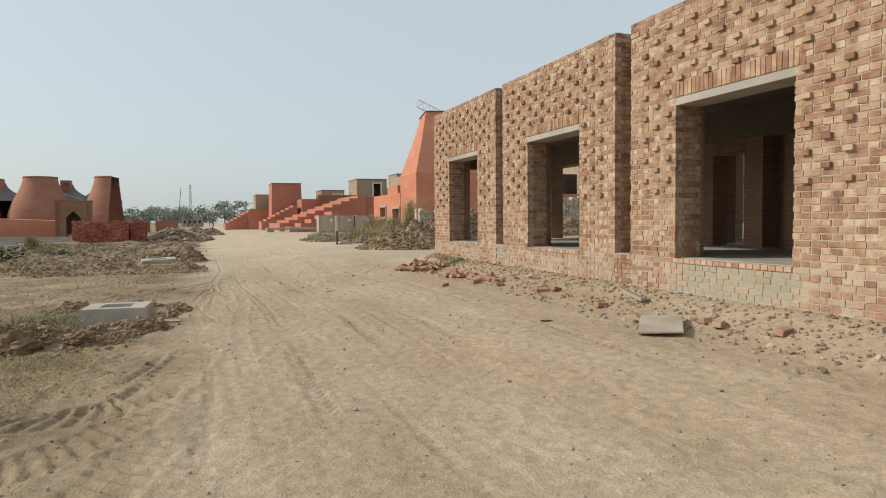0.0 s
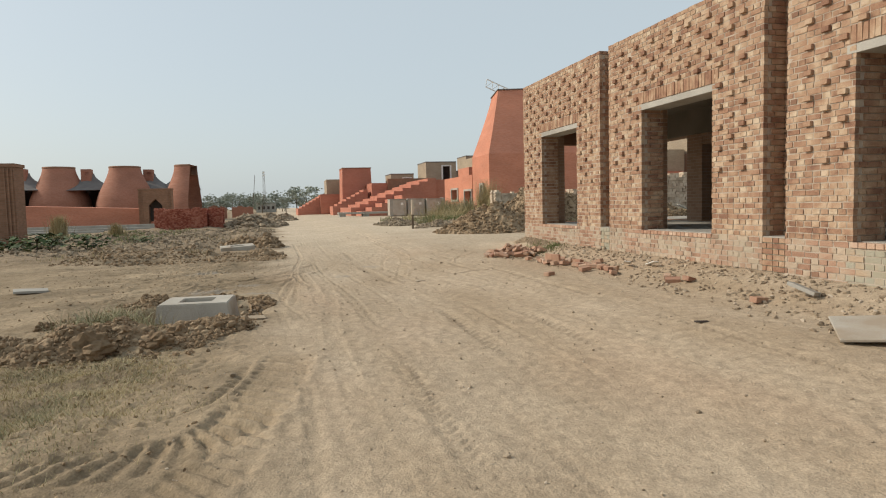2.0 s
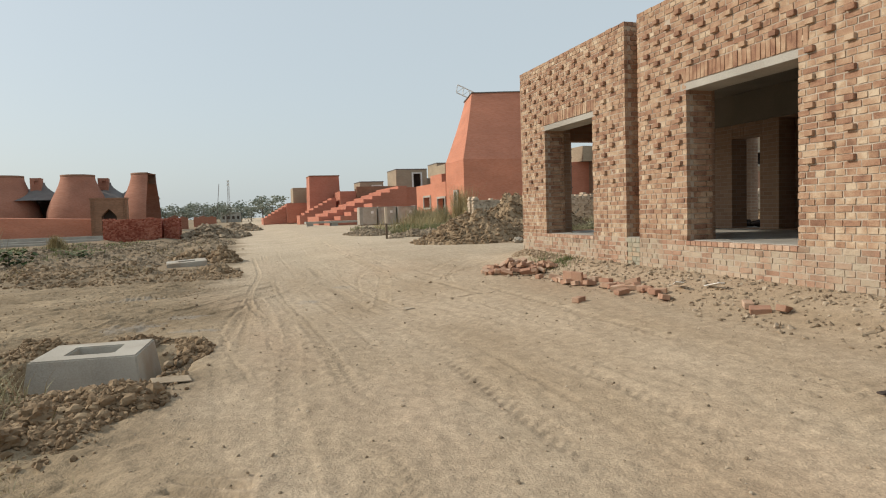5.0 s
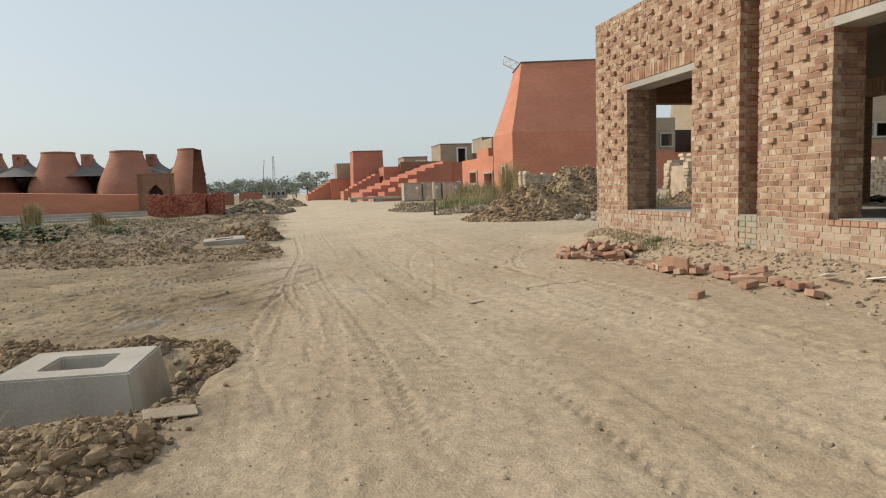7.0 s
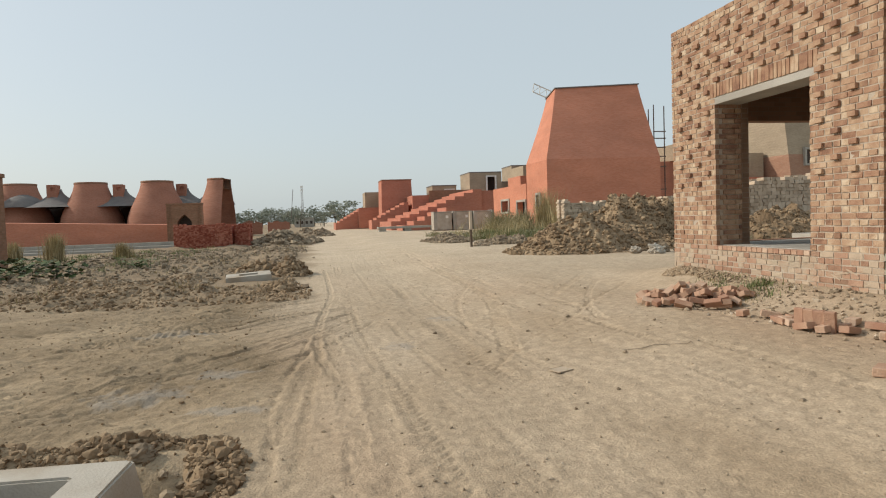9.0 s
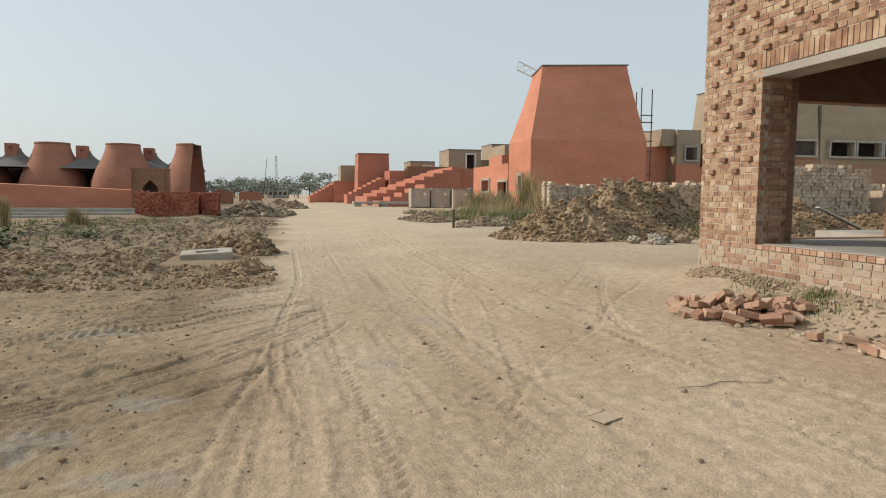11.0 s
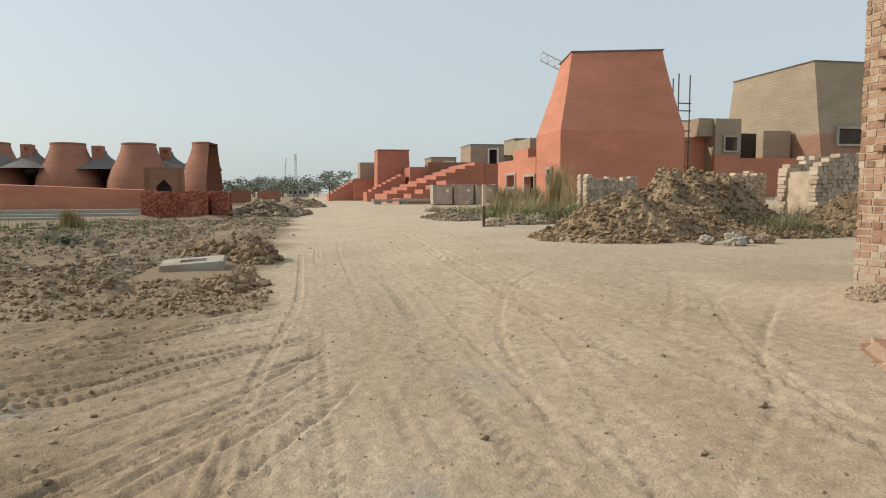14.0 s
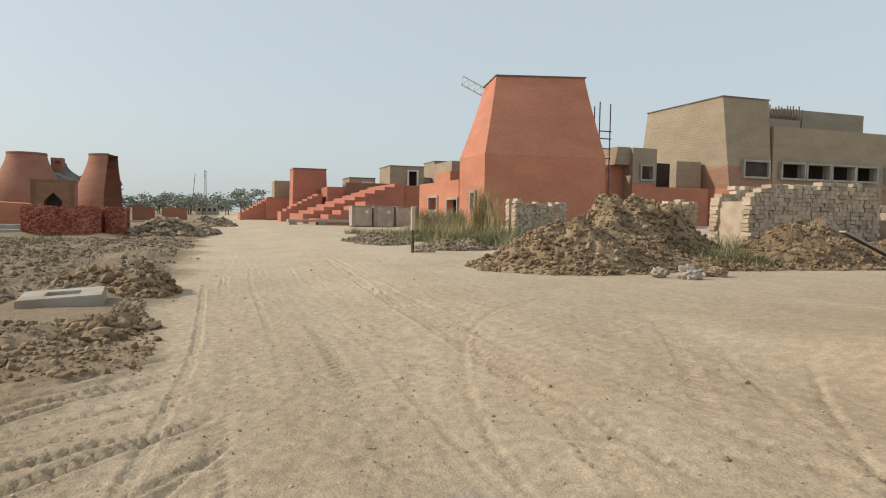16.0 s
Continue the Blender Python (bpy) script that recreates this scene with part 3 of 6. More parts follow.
    soil = blend(1.0, blend(1.0, soil, side, "MULTIPLY"), fade, "MULTIPLY")
    col = blend(soil, col, (0.26, 0.195, 0.13))
    for size, lo_, hi_ in ((45, 0.88, 1.10), (9, 0.88, 1.10)):
        speck = ramp_of(noise_tex(size, 6), 0.36, (lo_, lo_, lo_), 0.64, (hi_, hi_, hi_))
        col = blend(1.0, col, speck, "MULTIPLY")
    lines = ramp_of(noise_tex(5, 6, (1, 0.22, 1)), 0.36, (0.965, 0.965, 0.965), 0.64, (1.03, 1.03, 1.03))
    col = blend(1.0, col, lines, "MULTIPLY")
    # grey cement washed out on the edge of the road
    for ax, ay, sx, sy in ((-1.7, 19.0, 0.8, 0.3), (1.3, 17.2, 0.3, 0.35), (-0.45, 14.85, 0.55, 0.22), (-0.75, 16.35, 0.45, 0.3), (-1.4, 15.6, 0.6, 0.5), (2.2, 19.2, 0.3, 0.4)):
        dx = calc("MULTIPLY", calc("SUBTRACT", sep.outputs[0], ax), 1 / sx)
        dy = calc("MULTIPLY", calc("SUBTRACT", sep.outputs[1], ay), 1 / sy)
        d2 = calc("ADD", calc("MULTIPLY", dx, dx), calc("MULTIPLY", dy, dy))
        worn = calc("ADD", calc("MULTIPLY", d2, 0.35), noise_tex(5, 6))
        col = blend(ramp_of(worn, 0.52, (0.5, 0.5, 0.5), 0.72, (0, 0, 0)), col, (0.30, 0.28, 0.25))
    l.new(col, bsdf.inputs["Base Color"])
    b = n.new("ShaderNodeBump")
    b.inputs["Strength"].default_value, b.inputs["Distance"].default_value = 0.5, 0.02
    l.new(calc("ADD", calc("ADD", noise_tex(14, 8), calc("ADD", noise_tex(70, 4), noise_tex(30, 5))), calc("MULTIPLY", noise_tex(5, 6, (1, 0.25, 1)), 0.5)), b.inputs["Height"])
    l.new(b.outputs[0], bsdf.inputs["Normal"])
    return m


M_SAND = sand_material()
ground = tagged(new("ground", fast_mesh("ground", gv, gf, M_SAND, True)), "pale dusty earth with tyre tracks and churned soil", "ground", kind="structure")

# ---- the brick building ----
FX, SILL, TOP, LINTEL = 7.0, 0.75, 4.66, 3.13
BAYS = ((15.69, 20.33, 16.87, 19.00), (10.64, 15.29, 11.82, 13.98), (5.62, 10.19, 6.89, 9.05))
COURSE, BL, BH, JOINT = 0.0857, 0.222, 0.0695, 0.0155
BRK = 0.112                        # header width
UNIT = BL + BRK + 2 * JOINT


def brick_mesh(name, sx, sy, sz, material):
    """A brick with softened edges, centred on its place."""
    bm = bmesh.new()
    add_box(bm, -sx / 2, sx / 2, -sy / 2, sy / 2, -sz / 2, sz / 2)
    bmesh.ops.bevel(bm, geom=bm.edges[:], offset=0.004, segments=1, affect="EDGES")
    me = bpy.data.meshes.new(name)
    bm.to_mesh(me)
    bm.free()
    me.materials.append(material)
    return me


BOX_V = np.array([(sx, sy, sz) for sz in (-.5, .5) for sy in (-.5, .5) for sx in (-.5, .5)])
BOX_F = np.array([(0, 2, 3, 1), (4, 5, 7, 6), (0, 1, 5, 4), (1, 3, 7, 5), (3, 2, 6, 7), (2, 0, 4, 6)])


def boxes_mesh(name, centres, sizes, material, rng, jitter=0.002, turns=None):
    c, s = np.asarray(centres, float), np.asarray(sizes, float)
    n = len(c)
    v = BOX_V[None] * s[:, None] + jitter * (rng.random((n, 8, 3)) * 2 - 1)
    if turns is not None:
        a = np.asarray(turns)
        ca, sa = np.cos(a)[:, None], np.sin(a)[:, None]
        x, y = v[..., 0] * ca - v[..., 1] * sa, v[..., 0] * sa + v[..., 1] * ca
        v = np.stack([x, y, v[..., 2]], -1)
    v = v + c[:, None]
    f = BOX_F[None] + (np.arange(n) * 8)[:, None, None]
    return fast_mesh(name, v.reshape(-1, 3), f.reshape(-1, 4), material)


HEADER_MESH = brick_mesh("brick", 0.16, 0.125, BH, M_BRICK1)


COL = 0.28                         # spacing of the projecting headers


def proud_row(y0, y1, anchor):
    """A course of headers, two to each column of the lattice: (centre, width, lattice column or None)."""
    out, pitch = [], COL / 2
    k = math.floor((y0 - anchor) / pitch) - 1
    while anchor + k * pitch < y1 + pitch:
        c = anchor + k * pitch
        a, b = max(c - pitch / 2 + JOINT / 2, y0), min(c + pitch / 2 - JOINT / 2, y1)
        if b - a > 0.02:
            out.append(((a + b) / 2, b - a, k // 2 if k % 2 == 0 and b - a > 0.1 else None))
        k += 1
    return out


def stretcher_row(y0, y1, offset):
    out, y = [], y0 - offset
    while y < y1:
        a, b = max(y, y0), min(y + BL, y1)
        if b - a > 0.03:
            out.append(((a + b) / 2, b - a, None))
        y += BL + JOINT
    return out


def brick_row(y0, y1, offset):
    """Stretchers and headers in turn between y0 and y1: (centre, length, is a header)."""
    out, y, head = [], y0 - offset, False
    while y < y1:
        w = BRK if head else BL
        a, b = max(y, y0), min(y + w, y1)
        if b - a > 0.03:
            out.append(((a + b) / 2, b - a, head and b - a > 0.1))
        y += w + JOINT
        head = not head
    return out


def bay(index, y0, y1, o0, o1):
    rng = np.random.default_rng(40 + index)
    wall = thing("wall_west_bay", "buff brick wall bay with projecting headers and a large window opening", "wall", kind="structure")
    core = holed_wall("y", "x", -0.6, TOP - 0.02, y0 + 0.012, y1 - 0.012, FX + 0.003, FX + 0.48, [(o0 - 0.012, o1 + 0.012, SILL - 0.02, LINTEL + 0.12)])
    part("mortar_core", core, M_MORTAR, wall)
    cs, ss, dcs, dss, singles = [], [], [], [], []
    hcs, hss, pcs, pss = [], [], [], []
    zb = SILL - 12 * COURSE
    n_courses = int(round((TOP - zb) / COURSE))
    for c in range(n_courses):
        z = zb + (c + 0.5) * COURSE
        k = c - 12
        if k % 2 == 0:
            off = 0.0 if k % 4 == 0 else UNIT / 2
        else:
            off = UNIT / 4 if k % 4 == 1 else UNIT * 0.75
        spans = [(y0, y1)]
        if SILL - COURSE < z < SILL:
            spans = [(y0, o0 - 0.0), (o1, y1)]
        elif SILL < z < LINTEL + 0.12:
            spans = [(y0, o0), (o1, y1)]
        elif LINTEL + 0.12 <= z < LINTEL + 0.12 + 0.235:
            spans = [(y0, o0 - 0.01), (o1 + 0.01, y1)]
        for a, b in spans:
            for yc, w, col in (proud_row(a, b, o0 - 0.19) if k % 2 == 0 else stretcher_row(a, b, 0.06 + 0.11 * (k % 4 == 3))):
                proud = col is not None and col % 2 == (k // 2) % 2 and k >= 12 and c < n_courses - 2 and y0 + 0.28 < yc < y1 - 0.2
                dx = rng.normal(0, 0.0025)
                if proud and len(singles) < 300:
                    singles.append((FX - 0.052 + 0.08 + rng.normal(0, 0.004), yc, z))
                elif index == 2 and z < SILL and o0 - 0.05 < yc < o1 + 0.05:
                    dcs.append((FX + 0.03 + dx, yc, z)), dss.append((0.07, w, BH))
                else:
                    where, sizes = (pcs, pss) if z < SILL else (hcs, hss) if k % 2 == 0 else (cs, ss)
                    where.append((FX + 0.03 + dx, yc, z)), sizes.append((0.07, w - abs(rng.normal(0, 0.004)), BH + rng.normal(0, 0.0025)))
    # jambs, the ends of the bay
    for c in range(n_courses):
        z = zb + (c + 0.5) * COURSE
        for yy, dirn in ((o1, -1), (o0, 1), (y0, -1), (y1, 1)):
            inside = yy in (o0, o1)
            if z < SILL and (inside or yy != y1):
                continue
            if inside and z > LINTEL:
                continue
            pos = FX + 0.07 + (0.0 if c % 2 else 0.06)
            first = True
            while pos < FX + 0.485:
                w = (BRK if (c % 2 and first) else BL)
                e = min(pos + w, FX + 0.485)
                if e - pos > 0.03:
                    cs.append(((pos + e) / 2 + (0.005 if first else 0), yy - dirn * 0.03 if not inside else yy + (0.03 if dirn < 0 else -0.03), z))
                    ss.append((e - pos, 0.07, BH))
                pos, first = e + JOINT, False
    # soldier course over the lintel and the row of headers on the sill
    y = o0 - 0.16
    while y < o1 + 0.12:
        cs.append((FX + 0.025 + rng.normal(0, 0.002), y + 0.045, LINTEL + 0.12 + 0.118))
        ss.append((0.075, 0.074, 0.222))
        y += 0.0857
    red = []
    y = o0 + 0.005
    while y < o1 - 0.05:
        red.append((FX + 0.04, y + 0.055, SILL - COURSE / 2 + 0.004))
        y += BRK + 0.010
    for i, place in enumerate(red):
        b = new("sill_brick", SILL_MESH)
        b.location, b.parent = place, wall
    for name, c_, s_, m_, lab in (("stretcher_brickwork", cs, ss, M_BRICK, "buff and brown bricks in raked mortar"), ("header_brickwork", hcs, hss, M_HEADER, "pale buff and brown brick ends in raked mortar"),
                                  ("plinth_brickwork", pcs, pss, M_PLINTH, "dusty pink and grey bricks of the plinth")):
        body = tagged(new(name, boxes_mesh(name, c_, s_, m_, rng, 0.004)), lab, kind="stuff")
        body.parent = wall
    if dcs:
        damp = new("smeared_brickwork", boxes_mesh("smeared_brickwork", dcs, dss, M_DAMPBRICK, rng))
        tagged(damp, "bricks smeared with grey-green mortar", kind="stuff")
        damp.parent = wall
    for place in singles:
        b = new("brick", HEADER_MESH)
        b.location, b.parent = place, wall
        b.rotation_euler = (rng.normal(0, 0.01), rng.normal(0, 0.015), rng.normal(0, 0.03))
    part("lintel", boxed(FX - 0.006, FX + 0.48, o0 - 0.16, o1 + 0.14, LINTEL, LINTEL + 0.115, bevel=0.006), M_CONC, wall, "grey cast concrete lintel")
    part("window_sill", boxed(FX + 0.10, FX + 0.50, o0 + 0.003, o1 - 0.003, SILL - 0.09, SILL + 0.006, bevel=0.005), M_CONC, wall, "rough concrete sill")
    return wall


SILL_MESH = brick_mesh("sill_brick", 0.12, BRK, BH, M_REDBRICK)
for i, b in enumerate(BAYS):
    bay(i, *b)

# plinth behind the slots between the bays, with brick courses
rng = np.random.default_rng(77)
slots = thing("wall_west_slots", "narrow recessed brick slots between the wall bays", "wall", kind="structure")
cs, ss, dcs, dss = [], [], [], []
for y0, y1 in ((15.29, 15.69), (10.19, 10.64), (5.17, 5.62)):
    part("slot_back", boxed(FX + 0.40, FX + 0.48, y0, y1, SILL, TOP - 0.05), M_MORTAR, slots)
    part("slot_plinth", boxed(FX + 0.012, FX + 0.40, y0 + 0.002, y1 - 0.002, -0.6, SILL - 0.01), M_GREENMORTAR, slots)
    part("slot_sill", boxed(FX + 0.002, FX + 0.37, y0 + 0.003, y1 - 0.003, SILL - 0.006, SILL + 0.012), M_CONC, slots, "grey concrete ledge")
    zb = SILL - 12 * COURSE
    for c in range(57):
        z = zb + (c + 0.5) * COURSE
        for yc, w, head in brick_row(y0 + 0.005, y1 - 0.005, 0.12 * (c % 2)):
            if z < SILL and y0 > 12:
                dcs.append((FX + 0.03, yc, z)), dss.append((0.07, w, BH))
            elif z < SILL:
                cs.append((FX + 0.03, yc, z)), ss.append((0.07, w, BH))
            elif z < TOP - 0.1:
                cs.append((FX + 0.40, yc, z)), ss.append((0.05, w, BH))
for c_, s_, m_ in ((cs, ss, M_BRICK), (dcs, dss, M_DAMPBRICK)):
    slot_bricks = new("slot_brickwork", boxes_mesh("slot_brickwork", c_, s_, m_, rng))
    tagged(slot_bricks, kind="stuff")
    slot_bricks.parent = slots

# inside: floor, roof, back wall with openings, cross piers
IN0, IN1 = FX + 0.48, FX + 4.0
tagged(part("floor", boxed(IN0 + 0.002, IN1 + 0.3, -6.0, 20.25, 0.35, SILL - 0.012), M_CONC), "dusty grey concrete floor slab", "floor", kind="structure")
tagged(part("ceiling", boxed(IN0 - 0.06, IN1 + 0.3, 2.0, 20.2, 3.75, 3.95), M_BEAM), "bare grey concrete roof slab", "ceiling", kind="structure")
back = thing("wall_east", "unfinished brick back wall with piers and tall open doorways", "wall", kind="structure")
part("wall_body", holed_wall("y", "x", -0.5, 4.2, 2.0, 20.25, IN1, IN1 + 0.42, [(18.2, 19.85, SILL, 3.08), (16.7, 17.55, SILL, 2.79), (15.6, 16.18, SILL, 3.08), (13.15, 14.75, SILL, 3.08), (11.65, 12.55, SILL, 2.79), (10.6, 11.15, SILL, 3.08), (5.55, 6.1, SILL, 3.08)]), M_INBRICK, back)
inner = thing("wall_inner", "dark brick inner room behind the back wall", "wall", kind="structure")
part("wall_body", holed_wall("y", "x", -0.5, 4.2, 2.0, 11.39, IN1 + 3.2, IN1 + 3.5, [(7.6, 8.6, SILL, 2.7)]), M_INBRICK, inner)
part("cross_wall", boxed(IN1 + 0.422, IN1 + 3.5, 11.40, 11.66, -0.5, 4.2), M_INBRICK, inner)
part("room_floor", boxed(IN1 + 0.422, IN1 + 3.198, 2.0, 11.39, 0.3, SILL - 0.02), M_CONC, inner)
part("room_roof", boxed(IN1 + 0.422, IN1 + 3.5, 2.0, 11.66, 4.202, 4.35), M_CONC, inner)
part("court_floor", boxed(IN1 + 0.422, IN1 + 5.0, 11.67, 22.6, 0.3, SILL - 0.02), M_CONC, inner)
# Unseen roof added over the court to keep daylight out of the interior.
part("court_shade_roof", boxed(IN1 + 0.422, IN1 + 3.6, 11.67, 23.0, 3.85, 4.05), M_CONC, inner)
part("screen_wall", boxed(IN1 + 2.0, IN1 + 2.25, 13.9, 16.6, -0.5, 3.848), M_INBRICK, inner)
part("ring_beam", boxed(IN1 - 0.12, IN1 - 0.002, 5.13, 19.99, 3.09, 3.748, bevel=0.006), M_BEAM, inner, "cast concrete ring beam along the back wall")
for y0_, y1_ in ((15.5, 16.28), (10.5, 11.25), (5.45, 6.2)):
    part("niche_back", boxed(IN1 + 0.424, IN1 + 0.55, y0_, y1_, SILL, 3.3), M_INBRICK, inner)
for y in (16.7, 11.65):
    bm = bmesh.new()
    for k in range(11):
        add_box(bm, IN1 - 0.012, IN1 - 0.001, y - 0.04 + 0.0857 * k, y - 0.04 + 0.0857 * k + 0.07, 2.80, 3.02)
    part("soldier_course", bm, M_INBRICK, inner)
# Column added in line with the doorway to close off its bright view.
round_column = thing("round_column", "thick round brick column behind the back wall", "column", at=(13.9, 20.75, 0))
bm = bmesh.new()
for i in range(36):
    z = SILL - 0.02 + i * COURSE
    bmesh.ops.create_cone(bm, cap_ends=True, segments=28, radius1=0.62, radius2=0.62, depth=COURSE - 0.012, matrix=pose(0, 0, z + COURSE / 2))
    if i < 35:
        bmesh.ops.create_cone(bm, cap_ends=False, segments=28, radius1=0.608, radius2=0.608, depth=0.014, matrix=pose(0, 0, z + COURSE))
part("column_shaft", bm, M_INBRICK, round_column)
beams = thing("pier_row", "brown brick piers behind the wall bays", "pier", kind="structure")
for y in (19.35, 14.42, 9.45, 5.2):
    part("pier", boxed(IN0 + 0.003, IN0 + 0.26, y - 0.2, y + 0.34, SILL - 0.012, 3.75), M_INBRICK, beams)
tarp = thing("rubbish_heap", "dark sheeting and scraps heaped on the concrete floor", "rubbish", at=(12.3, 18.6, SILL - 0.02))
heap_rng = np.random.default_rng(5)
hp = np.stack([heap_rng.normal(0, 0.3, 40), heap_rng.normal(0, 0.35, 40), heap_rng.random(40) * 0.10 + 0.03], -1)
hv, hf = lumps(heap_rng, hp, 0.05 + 0.12 * heap_rng.random(40), 0.5, 0.5)
heap_ob = new("scraps", fast_mesh("scraps", hv, hf, M_DARK))
heap_ob.parent = tarp
tagged(part("wall_north", holed_wall("x", "y", -0.5, 4.2, IN0 + 0.003, IN1 - 0.003, 20.0, 20.25, [(IN0 + 0.3, IN1 - 0.35, SILL, 3.0)]), M_BROWNWALL), "brown brick end wall with a wide opening", "wall", kind="structure")
tagged(part("wall_south", boxed(FX + 0.01, IN1 - 0.003, 1.8, 5.12, -0.6, TOP), M_BROWNWALL), "plain brick wall running on along the road", "wall", kind="structure")
smear = thing("paint_smear", "white paint daubed on the brick plinth", "paint mark", at=(FX, 16.3, 0.47))
for dy, dz, w, tilt in ((-0.14, 0.03, 0.16, 20), (0.02, 0.0, 0.18, -8), (0.13, -0.05, 0.14, 25)):
    bm = boxed(-0.012, -0.008, -w * 0.6, w * 0.6, -0.009, 0.009)
    bmesh.ops.transform(bm, matrix=pose(0, dy, dz, tilt), verts=bm.verts)
    part("daub", bm, M_PALEBRICK, smear)

# ---- far structures ----
def block(name, x0, x1, y0, y1, z0, z1, material, parent, label=""):
    return part(name, boxed(x0, x1, y0, y1, z0, z1), material, parent, label)


# the battered tower of orange-red brick, with the wall that runs back from it
tower = thing("brick_tower", "tapering orange-red brick tower with a dark coping", "tower", at=settle(25, 64))
plan0 = [(20.1, 61.0), (30.2, 60.4), (31.6, 70.0), (20.1, 66.4)]
plan1 = [(22.19, 64.0), (29.05, 62.0), (29.6, 69.0), (23.2, 69.0)]


def battered(plan0, plan1, z0, z1, z2, n=10):
    """A shaft upright from z0 to z1 and leaning in to z2: each face a smooth, slightly warped sheet with sharp corners."""
    bm = bmesh.new()
    levels = [(z0, 0.0), (z1, 0.0)] + [(z1 + (z2 - z1) * k / n, 1 - (1 - k / n) ** 1.12) for k in range(1, n + 1)]
    for i in range(4):
        j = (i + 1) % 4
        rows = []
        for z, e in levels:
            a = [plan0[i][q] + (plan1[i][q] - plan0[i][q]) * e for q in (0, 1)]
            b = [plan0[j][q] + (plan1[j][q] - plan0[j][q]) * e for q in (0, 1)]
            rows.append([bm.verts.new((a[0] + (b[0] - a[0]) * t / n, a[1] + (b[1] - a[1]) * t / n, z)) for t in range(n + 1)])
        for k, (r, s) in enumerate(zip(rows, rows[1:])):
            for t in range(n):
                bm.faces.new((r[t], r[t + 1], s[t + 1], s[t])).smooth = k > 1
    bm.faces.new([bm.verts.new((*p, z2)) for p in plan1])
    bmesh.ops.remove_doubles(bm, verts=bm.verts, dist=0.0005)
    bmesh.ops.recalc_face_normals(bm, faces=bm.faces)
    for e in bm.edges:
        if len(e.link_faces) == 2 and e.calc_face_angle() > 0.5:
            e.smooth = False
    return bm


part("tower_body", battered(plan0, plan1, -0.5, 6.2, 12.7), M_TOWER, tower)
part("coping", lofted([[(x, y, 12.705) for x, y in ((22.10, 63.9), (29.15, 61.88), (29.7, 69.1), (23.1, 69.1))], [(x, y, 12.79) for x, y in ((22.10, 63.9), (29.15, 61.88), (29.7, 69.1), (23.1, 69.1))]]), M_GREYROOF, tower, "thin dark coping")

wing = thing("brick_wing", "orange-red brick wing with a doorway and small framed windows", "building", at=settle(21, 70))
part("wall", holed_wall("y", "x", -0.3, 4.4, 66.42, 77.7, 20.1, 20.6, [(66.6, 69.1, 0.0, 2.75), (71.9, 74.4, 1.9, 3.0)]), M_TOWER, wing)
# Dark sheet painted as the shade inside the wing.
block("inner_shade_sheet", 22.0, 22.2, 66.5, 77.6, 0, 4.0, M_DARK, wing)
part("door_frame", holed_wall("y", "x", 0.0, 2.95, 66.45, 69.3, 19.98, 20.098, [(66.6, 69.1, 0.0, 2.75)]), M_CONC, wing, "pale concrete door surround")
part("window_frame", holed_wall("y", "x", 1.7, 3.2, 71.7, 74.6, 19.98, 20.098, [(71.9, 74.4, 1.9, 3.0)]), M_CONC, wing, "pale concrete window surround")
part("window_frame", holed_wall("y", "x", 1.7, 3.4, 62.5, 63.7, 19.98, 20.098, [(62.7, 63.5, 1.9, 3.2)]), M_CONC, wing)
# Flat dark sheet on the wall stands in for the window's shade.
block("window_shade_sheet", 20.03, 20.097, 62.71, 63.49, 1.91, 3.19, M_DARK, wing)
block("roof", 20.6, 30, 70.1, 77.4, 4.0, 4.2, M_GREYROOF, wing)
block("roof_room", 22.2, 25.2, 74.5, 79.0, 4.2, 5.65, M_TOWER, wing)
block("upper_room", 25.0, 29.0, 82.0, 88.0, 4.2, 7.3, M_TAUPE, wing, "taupe brick roof room")

# the taupe hall
hall = thing("brick_hall", "long taupe brick hall with a row of framed windows", "building", at=settle(50, 66))
T_, B_ = [(46.9, 66.4), (52.5, 66.4), (52.5, 78.1), (47.0, 78.1)], [(48.0, 65.6), (53.0, 65.6), (53.0, 79.0), (46.0, 79.0)]
mid = lambda t: [(b[0] + (a[0] - b[0]) * t, b[1] + (a[1] - b[1]) * t) for a, b in zip(T_, B_)]
part("red_base", lofted([[(x, y, -0.3) for x, y in mid(0)], [(x, y, 4.9) for x, y in mid(0.36)]]), M_TOWER, hall, "orange-red brick lower courses")
part("brown_band", lofted([[(x, y, 4.9) for x, y in mid(0.36)], [(x, y, 7.1) for x, y in mid(0.52)]]), M_BROWNRED, hall, "weathered red-brown brick band")
part("tower_upper", lofted([[(x, y, 7.1 + 6.6 * k / 24) for x, y in mid(0.52 + 0.48 * k / 24)] for k in range(25)]), M_TAUPE, hall)
part("roof_edge", lofted([[(46.8, 66.3, 13.7), (52.6, 66.3, 13.7), (52.6, 78.2, 13.7), (46.9, 78.2, 13.7)], [(46.8, 66.3, 13.79), (52.6, 66.3, 13.79), (52.6, 78.2, 13.79), (46.9, 78.2, 13.79)]]), M_GREYROOF, hall)
wins = [(49.3, 52.2), (54.0, 56.8), (57.3, 60.2), (60.65, 63.6), (64.0, 66.8), (68.5, 71.4), (72.4, 75.3)]
part("long_wall", holed_wall("x", "y", 5.4, 11.2, 53.02, 95.0, 66.1, 66.6, [(a, b, 6.15, 7.55) for a, b in wins[1:]]), M_TAUPE, hall)
part("red_lower_wall", boxed(53.02, 95.0, 66.08, 66.6, -0.3, 5.398), M_BROWNRED, hall, "weathered red-brown lower courses")
